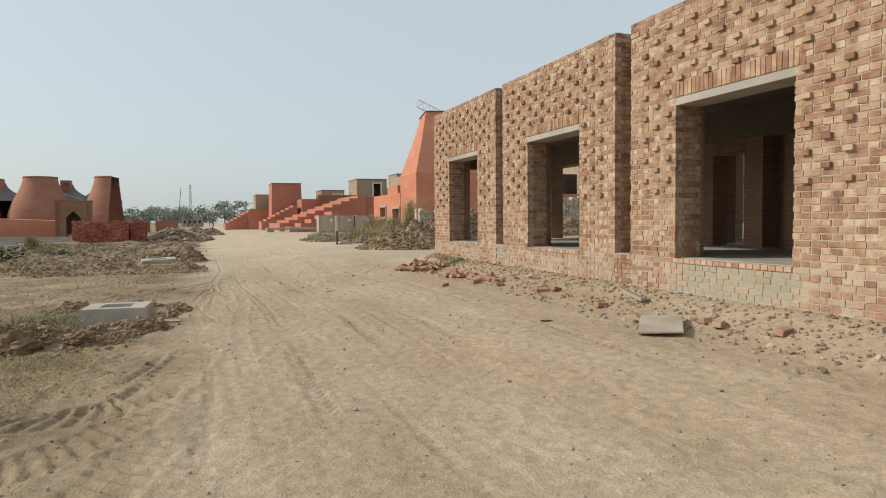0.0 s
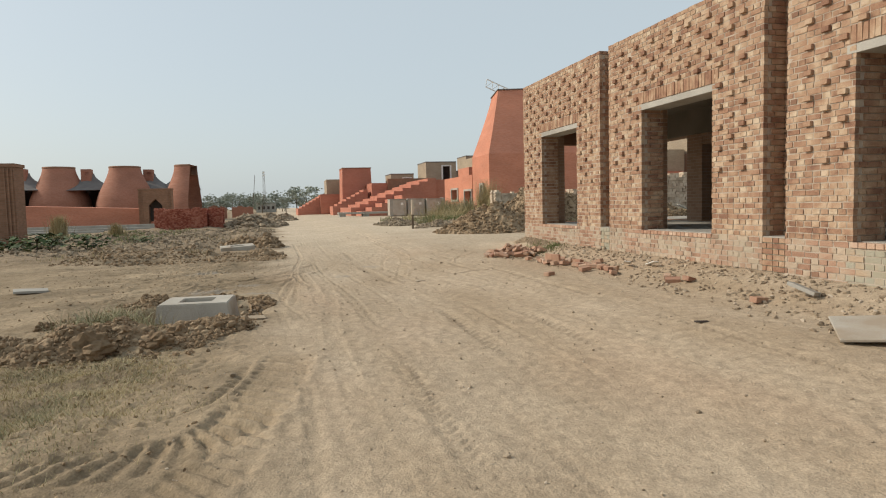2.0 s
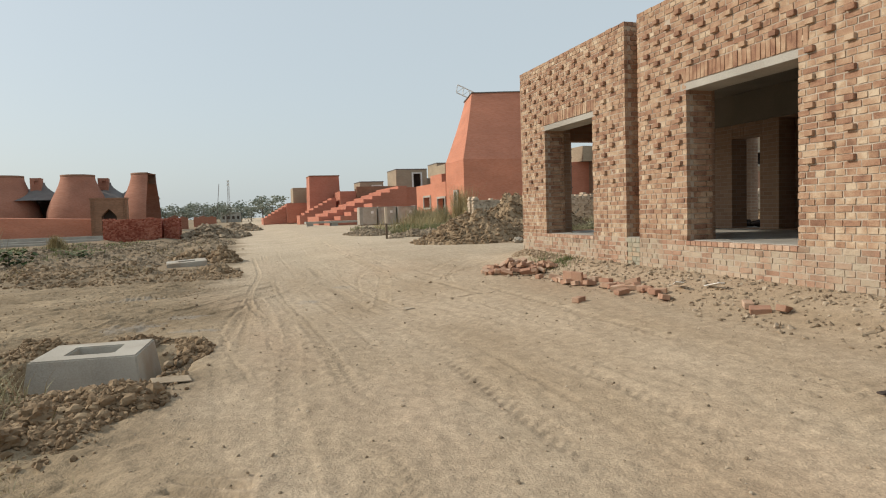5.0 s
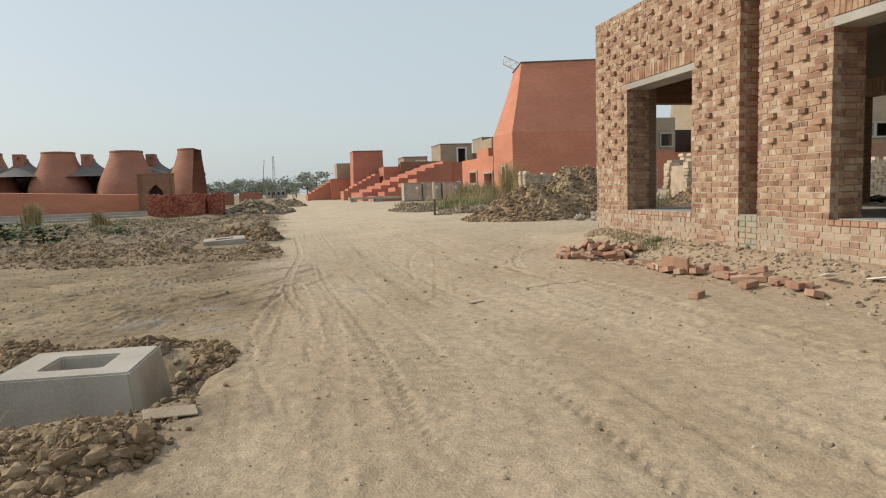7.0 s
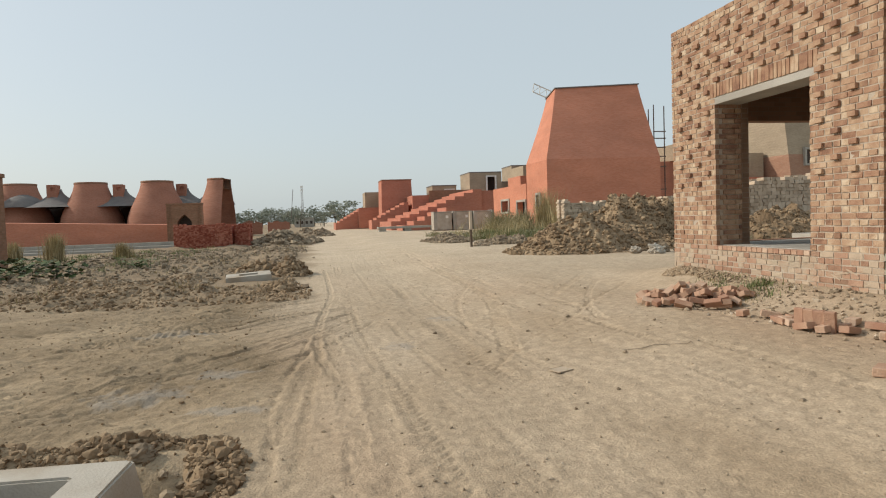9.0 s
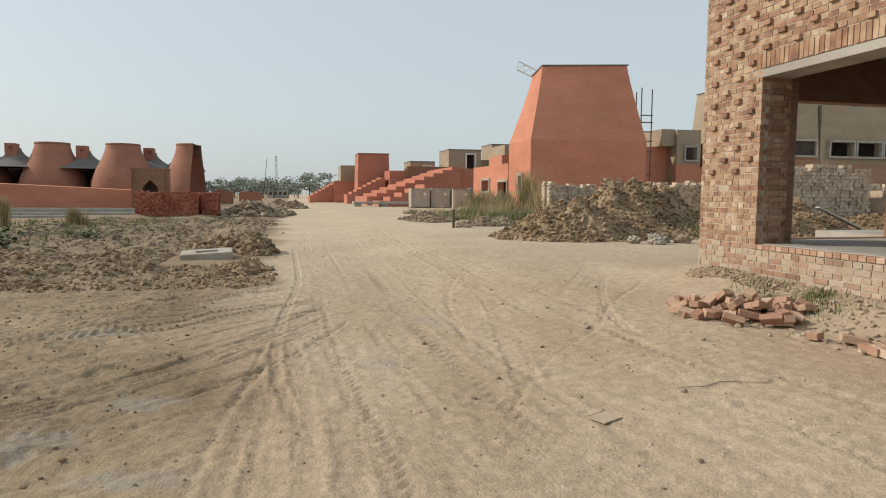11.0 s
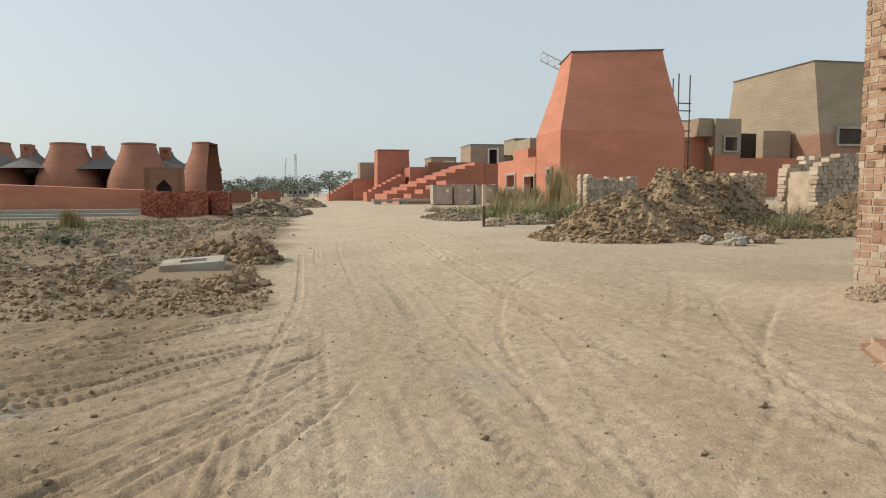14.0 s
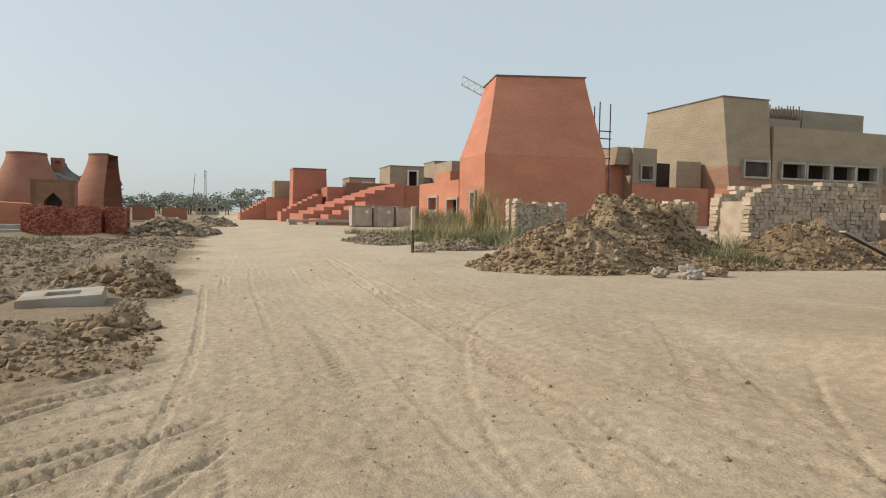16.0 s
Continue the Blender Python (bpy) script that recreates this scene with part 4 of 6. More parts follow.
# Dark sheet painted as the hall's indoor shade.
block("inner_shade_sheet", 53.1, 94.9, 68.5, 68.7, 0, 11, M_DARK, hall)
block("hall_roof", 53.02, 95, 66.61, 80, 10.9, 11.1, M_GREYROOF, hall)
for a, b in wins:
    part("window_frame", holed_wall("x", "y", 5.95, 7.75, a - 0.2, b + 0.2, 65.7, 66.06, [(a, b, 6.15, 7.55)]), M_CONC, hall, "projecting grey concrete window frame")
# Dark sheet within the frame painted as window shade; the wall is solid.
block("window_shade_sheet", 49.31, 52.19, 65.95, 66.05, 6.16, 7.54, M_DARK, hall)
block("roof_room", 55.5, 60.5, 70, 75, 11.1, 12.7, M_TAUPE, hall)
block("far_block", 66.0, 80.0, 78, 90, 11.1, 15.6, M_TAUPE, hall, "taupe upper block")
block("far_block_dark", 62.6, 65.9, 76, 82, 11.1, 15.0, M_GREYROOF, hall)

cage = thing("rebar_cage", "cage of rusty reinforcing bars standing on the hall roof", "rebar", at=settle(58, 72))
for i in range(26):
    x = 58.0 + 5.0 * (i % 13) / 12
    y = 72.0 + 3.0 * (i // 13)
    part("bar", boxed(x - 0.05, x + 0.05, y - 0.05, y + 0.05, 11.1, 14.3 + 0.5 * hashed(np.array(i), np.array(3), 1)), M_STEEL, cage)
part("formwork", boxed(58.2, 62.6, 72.2, 74.8, 11.1, 13.9), M_WOOD, cage, "timber formwork panel")

link = thing("link_building", "low red and taupe brick rooms between the tower and the hall", "building", at=settle(38, 67))
block("red_wall", 31.0, 39.0, 68.0, 68.5, -0.3, 6.6, M_TOWER, link)
block("lit_room", 35.6, 37.0, 66.8, 75, 6.6, 8.2, M_TAUPE, link, "taupe brick roof room")
block("red_front", 37.0, 39.58, 66.42, 66.8, -0.3, 4.898, M_TOWER, link)
part("grey_room", holed_wall("x", "y", 4.9, 8.15, 37.0, 39.6, 66.4, 66.8, [(37.9, 39.1, 5.3, 6.5)]), M_TAUPE, link)
block("grey_side", 37.0, 37.3, 66.81, 68.0, 3.0, 8.1, M_TAUPE, link)
part("window_frame", holed_wall("x", "y", 5.15, 6.65, 37.75, 39.25, 66.2, 66.39, [(37.9, 39.1, 5.3, 6.5)]), M_CONC, link, "grey concrete window frame")
block("base_wall", 39.6, 46.5, 67.4, 68, -0.3, 4.7, M_TOWER, link)
block("side_return", 43.9, 46.9, 69.0, 70.0, 4.902, 7.4, M_TAUPE, link)
block("side_return_base", 43.9, 46.9, 69.0, 70.0, -0.3, 4.9, M_TOWER, link)
# Two dark sheets painted as shade, in the gap and behind the window.
block("gap_shade_sheet", 39.5, 46.5, 72.0, 72.4, -0.3, 7.4, M_DARK, link)
block("room_shade_sheet", 37.32, 39.5, 67.9, 67.99, 3.0, 8.0, M_DARK, link)

# scaffold beside the tower
scaffold = thing("scaffold", "thin steel scaffold poles with ledger rungs beside the tower", "scaffold", at=settle(30, 62))
for x, top in ((30.0, 10.6), (30.5, 11.0), (31.5, 10.9)):
    part("pole", boxed(x - 0.035, x + 0.035, 61.9, 61.97, 0, top), M_STEEL, scaffold)
for z in (1.5, 3.5, 5.5, 6.4, 7.2, 8.0, 8.6):
    part("ledger", boxed(30.4, 31.6, 61.84, 61.898, z, z + 0.09), M_STEEL, scaffold)

# crane jib behind the tower
jib = thing("crane_jib", "white lattice jib of a tower crane", "crane", at=settle(40, 110))


def strut(name, a, b, w, material, parent):
    a, b = Vector(a), Vector(b)
    d = b - a
    bm = bmesh.new()
    add_box(bm, -w / 2, w / 2, -w / 2, w / 2, 0, d.length)
    m = Matrix.Translation(a) @ d.to_track_quat("Z", "Y").to_matrix().to_4x4()
    bmesh.ops.transform(bm, matrix=m, verts=bm.verts)
    return part(name, bm, material, parent)


ja, jb = Vector((36.6, 110.0, 21.6)), Vector((46.0, 112.0, 18.4))
up = Vector((0.25, 0, 1.3))
strut("upper_chord", ja + up, jb + up, 0.14, M_WHITE, jib)
strut("lower_chord", ja, jb, 0.14, M_WHITE, jib)
for i in range(8):
    p, q = ja.lerp(jb, i / 8), ja.lerp(jb, (i + 1) / 8)
    strut("lattice", p, q + up, 0.09, M_WHITE, jib)
    strut("lattice", p + up, p, 0.09, M_WHITE, jib)
strut("mast", (46.0, 112, -0.3), (46.0, 112, 21.0), 0.8, M_WHITE, jib)


# stepped terraces of red brick
def terrace(label, x0, x1, y0, y1, z0, z1, steps, parapet=0.0):
    t = thing("stepped_terrace", label, "steps", "red brick stepped terraces", at=settle(x1, y0))
    dx, dz = (x1 - x0) / steps, (z1 - z0) / steps
    for i in range(steps):
        bm = boxed(x0 + i * dx, x1, y0, y1, z0 + i * dz - (1.4 if i == 0 else 0) + (0.002 if i else 0), z0 + (i + 1) * dz)
        part("step", bm, M_TERRACE, t)
    return t


terrace("broad flight of orange-red brick steps with stepped side walls", 10.9, 23.5, 95, 111, 0.75, 5.2, 10)
terrace("lower flight of orange-red brick steps", 11.5, 18.5, 88.5, 94.9, 0.1, 2.7, 5)
terrace("red brick steps below the red stair tower", 10.0, 16.0, 113, 119.4, 0.9, 4.0, 8)
terrace("distant flight of red brick steps", 4.8, 10.2, 128, 142, 0.5, 3.5, 8)
podium = thing("brick_podium", "dark red brick terrace block behind the steps", "building", at=settle(25, 105))
block("podium_body", 23.52, 30.0, 95.5, 106, -0.3, 5.0, M_TERRACE, podium)
block("podium_back", 16.5, 44.0, 112, 128, -0.3, 5.2, M_TERRACE, podium)
block("parapet", 19.2, 26.4, 111.6, 111.98, 3.8, 5.9, M_BROWNWALL, podium)
stair_tower = thing("stair_tower", "square red brick stair tower with a flat top", "tower", at=settle(15, 120))
part("tower_body", lofted([[(12.3, 119.5, -0.2), (17.9, 119.5, -0.2), (17.9, 125, -0.2), (12.3, 125, -0.2)], [(12.5, 119.5, 7.95), (17.6, 119.5, 7.95), (17.6, 125, 7.95), (12.5, 125, 7.95)]]), M_TERRACE, stair_tower)
block("coping", 12.45, 17.7, 119.4, 125.1, 7.95, 8.1, M_BROWNWALL, stair_tower)
grey_tower = thing("stair_tower", "square taupe stair tower beyond the steps", "tower", at=settle(12, 128))
block("tower_body", 10.3, 14.0, 127.92, 134, -0.2, 6.3, M_TAUPE, grey_tower)
red_low = thing("brick_terrace_wall", "dark red brick terrace wall", "wall", at=settle(13, 127))
block("wall_body", 9.0, 17.0, 127, 127.9, -0.2, 3.5, M_TERRACE, red_low)
for label, x0, x1, y0, y1, z0, z1, gap in (("taupe brick roof hut with an open doorway", 26.6, 32.1, 114, 121, 5.2, 8.75, True), ("low taupe roof room", 21.0, 25.2, 118, 124, 5.2, 6.8, True),
                                           ("taupe block on the roof", 35.2, 39.5, 118, 124, 5.2, 10.2, False), ("small taupe roof block", 33.0, 35.0, 119, 124, 5.2, 7.4, False)):
    hut = thing("roof_hut", label, "hut", at=settle(x0, y0))
    if gap:
        d0 = x0 + 0.55 * (x1 - x0)
        part("wall_body", holed_wall("x", "y", z0, z1, x0, x1, y0, y0 + 0.4, [(d0, d0 + 1.3, z0 + 0.1, z1 - 0.7)]), M_TAUPE, hut)
        part("side_wall", boxed(x0, x0 + 0.4, y0 + 0.402, y1, z0, z1), M_TAUPE, hut)
        part("door_surround", holed_wall("x", "y", z0 + 0.1, z1 - 0.5, d0 - 0.25, d0 + 1.55, y0 - 0.2, y0 - 0.003, [(d0, d0 + 1.3, z0 + 0.1, z1 - 0.7)]), M_WHITE, hut, "white plastered surround")
        # Dark sheet painted as the shade seen through the doorway.
        part("inside", boxed(x0 + 0.5, x1, y0 + 2, y0 + 2.2, z0, z1), M_DARK, hut)
        part("roof", boxed(x0 - 0.05, x1 + 0.05, y0 - 0.05, y1, z1, z1 + 0.15), M_GREYROOF, hut)
    else:
        part("wall_body", boxed(x0, x1, y0, y1, z0, z1), M_TAUPE, hut)
        part("roof", boxed(x0 - 0.05, x1 + 0.05, y0 - 0.05, y1, z1, z1 + 0.15), M_GREYROOF, hut)
red_room = thing("roof_hut", "red brick room on the terrace roof", "hut", at=settle(37, 112))
block("wall_body", 35.0, 39.2, 112.5, 117, 5.2, 8.4, M_TERRACE, red_room)

ledge = thing("concrete_ledge", "low concrete ledge on short piers beside the road", "ledge", at=settle(14, 85))
block("slab", 8.1, 21.5, 84.5, 86.5, 0.28, 0.52, M_CONC, ledge)
for x in (8.2, 11.2, 14.6, 19.0):
    block("pier", x, x + 0.8, 84.6, 86.4, -0.3, 0.278, M_CONC, ledge)

for x, y, w, h in ((13.7, 79.0, 2.0, 2.1), (15.95, 79.3, 2.1, 2.15), (18.2, 78.8, 2.0, 2.15), (20.6, 80.0, 2.2, 2.25), (21.6, 76.5, 1.9, 1.95)):
    crate = thing("wrapped_pallet", "pale dusty wrapped pallet load standing on the ground", "pallet", "row of wrapped pallets")
    sx_, sy_, sz_ = settle(x, y)
    crate.location = (x + sx_, y, -0.12 + sz_)
    bm = boxed(0, w, 0, 1.9, 0.14, h, bevel=0.08)
    part("load", bm, M_WRAP, crate)
    part("cap", boxed(-0.03, w + 0.03, -0.03, 1.93, h + 0.001, h + 0.07, bevel=0.03), M_CONC, crate)
    part("corner_board", boxed(-0.05, 0.35, -0.04, -0.003, 0.14, h - 0.02), M_CONC, crate, "pale corner board")
    part("label_sheet", boxed(w * 0.65, w * 0.65 + 0.3, -0.02, -0.002, h * 0.68, h * 0.68 + 0.3), M_WHITE, crate, "small white paper label")
    for k in range(3):
        part("runner", boxed(0.05, w - 0.05, 0.1 + 0.8 * k, 0.22 + 0.8 * k, 0, 0.139), M_WOOD, crate)


# ---- kilns ----
def kiln_profile(r_top, r_base, z0, z1, n=18, foot=1.2):
    pts = []
    for i in range(n + 1):
        t = i / n
        z = z0 + (z1 - z0) * t
        u = min(1.0, (z1 - z) / (z1 - foot))
        pts.append((r_top + (r_base - r_top) * max(0.0, math.sin(max(0.0, u) * math.pi / 2)) ** 1.7, z))
    return pts


def revolve(profile, cx, cy, seg=40, inner=0.25, solid=False):
    bm = bmesh.new()
    top_r = profile[-1][0]
    prof = list(profile) + [(top_r - inner, profile[-1][1]), (top_r - inner, profile[-1][1] - 1.5), (0.02, profile[-1][1] - 1.5)]
    if solid:
        prof = list(profile) + [(0.02, profile[-1][1])]
    rows = [[bm.verts.new((cx + r * math.cos(2 * math.pi * k / seg), cy + r * math.sin(2 * math.pi * k / seg), z)) for k in range(seg)] for r, z in prof]
    for a, b in zip(rows, rows[1:]):
        for k in range(seg):
            j = (k + 1) % seg
            bm.faces.new((a[k], a[j], b[j], b[k]))
    for f in bm.faces:
        f.smooth = True
    return bm


def kiln(label, cx, cy, r_top, r_base, z0, z1, cut=None):
    k = thing("kiln_tower", label, "kiln", "brick kiln towers", at=settle(cx, cy))
    bm = revolve(kiln_profile(r_top, r_base, z0, z1), cx, cy, solid=cut is not None)
    if cut is not None:
        geom = bm.verts[:] + bm.edges[:] + bm.faces[:]
        res = bmesh.ops.bisect_plane(bm, geom=geom, plane_co=(cut, cy, 0), plane_no=(1, -0.14, 0), clear_outer=True)
        bmesh.ops.edgeloop_fill(bm, edges=[g for g in res["geom_cut"] if isinstance(g, bmesh.types.BMEdge)])
    part("kiln_body", bm, M_KILN, k)
    rim = revolve([(r_top + 0.02, z1 - 0.25), (r_top + 0.06, z1 - 0.2), (r_top + 0.06, z1 + 0.05)], cx, cy, inner=0.35)
    if cut is not None:
        bmesh.ops.bisect_plane(rim, geom=rim.verts[:] + rim.edges[:] + rim.faces[:], plane_co=(cut, cy, 0), plane_no=(1, -0.14, 0), clear_outer=True)
    part("rim", rim, M_BROWNWALL, k, "darker brick rim")
    return k


for cx, far in ((-47.0, 1.10), (-38.1, 1.09), (-29.2, 1.065), (-20.6, 1.035)):
    kiln("tapering brown-red brick kiln tower with an open top", 0.4 + (cx - 0.4) * far, 11.5 + 95 * far, 2.17, 4.25, -1.6, 7.45)
kiln("half kiln tower cut off by a flat dark face", -11.75, 106.5, 2.1, 3.9, -1.6, 7.55, cut=-11.15)
for cx in (-46.0, -37.1, -28.2, -19.4):
    k = thing("kiln_chimney", "square chimney with a grey sweeping roof behind the kilns", "chimney", "chimneys behind the kilns", at=settle(cx, 112))
    part("chimney", holed_wall("x", "y", 4.5, 7.2, cx + 0.2, cx + 1.6, 112.0, 112.2, [(cx + 0.75, cx + 1.3, 6.3, 6.8)]), M_KILN, k)
    part("chimney_body", boxed(cx + 0.22, cx + 1.58, 112.21, 113.4, 4.5, 7.18), M_KILN, k)
    part("sweeping_roof", revolve([(0.7 + 3.9 * (1 - i / 14) ** 1.9, 3.9 + 2.7 * i / 14) for i in range(15)], cx + 1.0, 113.5, inner=0.15), M_GREYROOF, k, "grey rendered sweeping roof")
    part("hump_roof", revolve([(2.9, 3.9), (2.6, 4.6), (1.7, 5.3), (0.6, 5.75), (0.2, 5.8)], cx + 5.6, 113.0, inner=0.1), M_GREYROOF, k, "grey rendered hump")
    # Dark sheet painted as the shade under the roofs.
    part("opening", boxed(cx + 3.0, cx + 5.0, 113.9, 114.2, 0, 3.89), M_DARK, k)
    part("pale_pier", boxed(cx + 5.1, cx + 5.7, 113.6, 114, 0, 3.89), M_CONC, k)
# Added dark sheet: paints shade between the kilns and hides the sky behind.
shade = thing("kiln_shade", "long dark sheet added as shade behind the kilns", "building", at=settle(-25, 118))
part("kiln_shade_sheet", boxed(-60, -13.5, 118, 118.4, -2.5, 4.3), M_DARK, shade)
terr = thing("terrace_wall", "long low red brick terrace wall in front of the kilns", "wall", at=settle(-25, 90))
part("wall_body", lofted([[(-60, 86, -1.9), (-14.6, 86, -1.9), (-14.6, 100, -1.9), (-60, 100, -1.9)], [(-60, 86, 3.0), (-14.6, 86, 1.0), (-14.6, 100, 1.0), (-60, 100, 3.0)]]), M_TOWER, terr)


def arch_gate(label, x0, x1, y, z1, w, sp, wall_m, back=1.2):
    g = thing("brick_gateway", label, "gateway", "brick gateways with pointed arches", at=settle(x1, y))
    c, h = (x0 + x1) / 2, w / 2
    bm = bmesh.new()
    add_box(bm, x0, c - h, y, y + back, -1.4, z1 - 0.02)
    add_box(bm, c + h, x1, y, y + back, -1.4, z1 - 0.02)
    n = 6
    for i in range(n):
        xa, xb = c - h + i * w / n, c - h + (i + 1) * w / n
        rise = lambda x: sp + max(0.0, 1 - abs(x - c) / h) ** 0.8 * w * 0.55
        vs = [bm.verts.new(p) for p in ((xa, y, rise(xa)), (xb, y, rise(xb)), (xb, y, z1 - 0.02), (xa, y, z1 - 0.02), (xa, y + back, rise(xa)), (xb, y + back, rise(xb)), (xb, y + back, z1 - 0.02), (xa, y + back, z1 - 0.02))]
        for q in ((0, 1, 2, 3), (7, 6, 5, 4), (0, 4, 5, 1), (3, 2, 6, 7)):
            bm.faces.new([vs[k] for k in q])
    bmesh.ops.remove_doubles(bm, verts=bm.verts, dist=0.0005)
    part("gate_wall", bm, wall_m, g)
    part("cornice", boxed(x0 - 0.06, x1 + 0.06, y - 0.06, y + back + 0.06, z1 - 0.018, z1 + 0.14), M_BROWNWALL, g)
    for x in (x0 + 0.25, x1 - 0.25):
        for k in range(3):
            xx = x + (k - 1) * 0.16
            part("rib", boxed(xx - 0.04, xx + 0.04, y - 0.05, y - 0.003, -0.3, z1 - 0.1), wall_m, g)
    # Dark sheet closes the arch and paints the shade within it.
    part("arch_shade_sheet", boxed(c - h - 0.2, c + h + 0.2, y + back - 0.2, y + back - 0.02, -0.3, z1 - 0.1), M_DARK, g)
    return g


arch_gate("brown brick gateway with a pointed arch opening", -15.0, -11.35, 84.0, 3.4, 1.5, 1.5, M_BROWNWALL)
arch_gate("brown brick gateway with ribbed corners and pointed arch", -17.5, -11.75, 37.0, 3.35, 2.6, 0.9, M_BROWNWALL)

for x0, x1, y, h in ((-10.5, -7.5, 120, 2.9), (-7.2, -3.4, 128, 2.6)):
    w_ = thing("broken_wall", "low unfinished red brick wall", "wall", at=settle(-7, 124))
    for i in range(8):
        a = x0 + (x1 - x0) * i / 8
        part("wall_piece", boxed(a, a + (x1 - x0) / 8 - 0.002, y, y + 0.5, -2.0, h * 0.55 * (0.7 + 0.3 * float(hashed(np.array(i), np.array(x0), 4)))), M_KILN, w_)
for i, (x0, x1, y, z) in enumerate(((-30, -9.5, 62.0, 0.0), (-34, -10.5, 70.0, 0.12), (-26, -12.5, 56.0, -0.02))):
    f_ = thing("foundation_strip", "grey concrete foundation strip at ground level", "foundation", "concrete foundation strips", at=(settle(-12, y)[0], 0, 0))
    block("strip", x0, x1, y, y + 0.6, -0.4, z, M_CONC, f_)

# ---- earth mounds ----
def mound(label, x0, x1, y0, y1, humps, seed, material, step=0.10, rough=0.5, clods=1500, size=(0.05, 0.17), big=0, big_size=(0.05, 0.15)):
    """A heap of dug clay: an uneven surface with clods lying all over it."""
    rng = np.random.default_rng(seed)
    xs, ys = np.arange(x0, x1, step), np.arange(y0, y1, step)

    def height(x, y):
        h = np.zeros_like(np.asarray(x, float))
        for cx, cy, sx, sy, hh in humps:
            h = np.maximum(h, 0) + hh * np.exp(-(((x - cx) / sx) ** 2 + ((y - cy) / sy) ** 2) ** 1.15)
        lump = np.abs(fbm(x * 0.9, y * 0.9, seed, 4)) * 0.9 + 0.35 * fbm(x * 2.6, y * 2.6, seed + 7, 3)
        return h * (0.8 + rough * lump) + rough * 0.25 * ramp01(0.08, 0.4, h) * fbm(x * 3.5, y * 3.5, seed + 3, 3) - 0.10

    gx_, gy_ = np.meshgrid(xs, ys)
    z = ground_z(gx_, gy_) + height(gx_, gy_)
    v = np.stack([gx_, gy_, z], -1).reshape(-1, 3)
    nx_, ny_ = len(xs), len(ys)
    i = (np.arange(ny_ - 1)[:, None] * nx_ + np.arange(nx_ - 1)).ravel()
    f = np.stack([i, i + 1, i + nx_ + 1, i + nx_], -1)
    low = (height(gx_, gy_) < -0.06).ravel()
    f = f[~low[f].all(1)]
    heap = thing("earth_mound", label, "mound")
    ob = new("mound_body", fast_mesh("mound_body", v, f, material, False))
    ob.parent = heap
    px, py = rng.uniform(x0, x1, clods * 6), rng.uniform(y0, y1, clods * 6)
    hh = height(px, py)
    pick = np.where(hh > 0.0)[0][:clods]
    s = size[0] + (size[1] - size[0]) * rng.random(len(pick)) ** 2.5
    c = np.stack([px[pick], py[pick], ground_z(px[pick], py[pick]) + hh[pick] + s * 0.25], -1)
    cv, cf = lumps(rng, c, s, 0.85, 0.45)
    cl = tagged(new("loose_clay", fast_mesh("loose_clay", cv, cf, material)), kind="stuff")
    cl.parent = heap
    if big:
        pick = np.where(hh > 0.02)[0][-big:]
        s = big_size[0] + (big_size[1] - big_size[0]) * rng.random(len(pick)) ** 2
        c = np.stack([px[pick], py[pick], ground_z(px[pick], py[pick]) + hh[pick] + s * 0.15], -1)
        cv, cf = lumps(rng, c, s, 0.8, 0.24, fine=True)
        cl = tagged(new("clay_spill", fast_mesh("clay_spill", cv, cf, material)), kind="stuff")
        cl.parent = heap
    return heap


mound("high heap of dug brown clay with clods and scrub", 6.0, 16.4, 28.0, 38.0,
      [(9.3, 31.0, 1.7, 1.5, 1.30), (12.2, 33.2, 1.9, 1.8, 1.95), (14.6, 33.6, 1.6, 1.8, 1.45), (11.0, 30.3, 2.0, 0.9, 0.35), (14.6, 30.2, 1.8, 0.8, 0.25)], 5, M_CLOD, clods=9000, size=(0.015, 0.095))
mound("brown clay heap beside a stack of pale blocks", 15.6, 27.0, 28.3, 38.0,
      [(18.0, 31.3, 1.9, 1.5, 1.45), (20.5, 33.0, 1.8, 1.5, 0.9), (24.0, 31.5, 2.2, 1.4, 1.25), (16.6, 30.4, 1.2, 0.9, 0.45)], 6, M_CLOD, clods=5000, size=(0.015, 0.095))
mound("low ridge of rubble and grey soil by the post", 5.6, 12.5, 37.0, 50.0,
      [(7.6, 44.0, 1.1, 2.2, 0.35), (9.4, 39.5, 1.5, 1.0, 0.45), (8.0, 47.0, 1.5, 1.5, 0.4), (7.6, 37.9, 0.7, 0.5, 0.15)], 7, M_CLODGREY, clods=2600, size=(0.02, 0.10))
mound("dark soil heap behind the brick stack", -4.2, 1.2, 53.5, 66.0, [(-2.3, 57.5, 1.5, 2.0, 1.15), (-0.9, 60.5, 1.0, 1.6, 0.6), (0.0, 63, 0.8, 1.5, 0.35)], 8, M_CLODGREY, step=0.15, clods=900, size=(0.08, 0.25))
mound("small spoil heap at the roadside", -1.8, 2.6, 82, 90, [(0.6, 86, 1.3, 1.6, 1.0)], 9, M_CLODGREY, step=0.2, clods=200, size=(0.08, 0.22))
mound("small spoil heap far along the road", -3.2, 0.8, 104, 112, [(-1.2, 108, 1.2, 1.8, 0.9)], 10, M_CLODGREY, step=0.25, clods=100, size=(0.1, 0.25))
mound("clay thrown up beside the half-buried slab", -2.6, 0.4, 23.5, 31.5,
      [(-0.5, 29.3, 0.45, 0.7, 0.55), (-1.4, 30.3, 1.0, 0.6, 0.35), (-0.6, 25.3, 0.5, 0.9, 0.22)], 12, M_CLOD, step=0.06, clods=900, size=(0.025, 0.12))
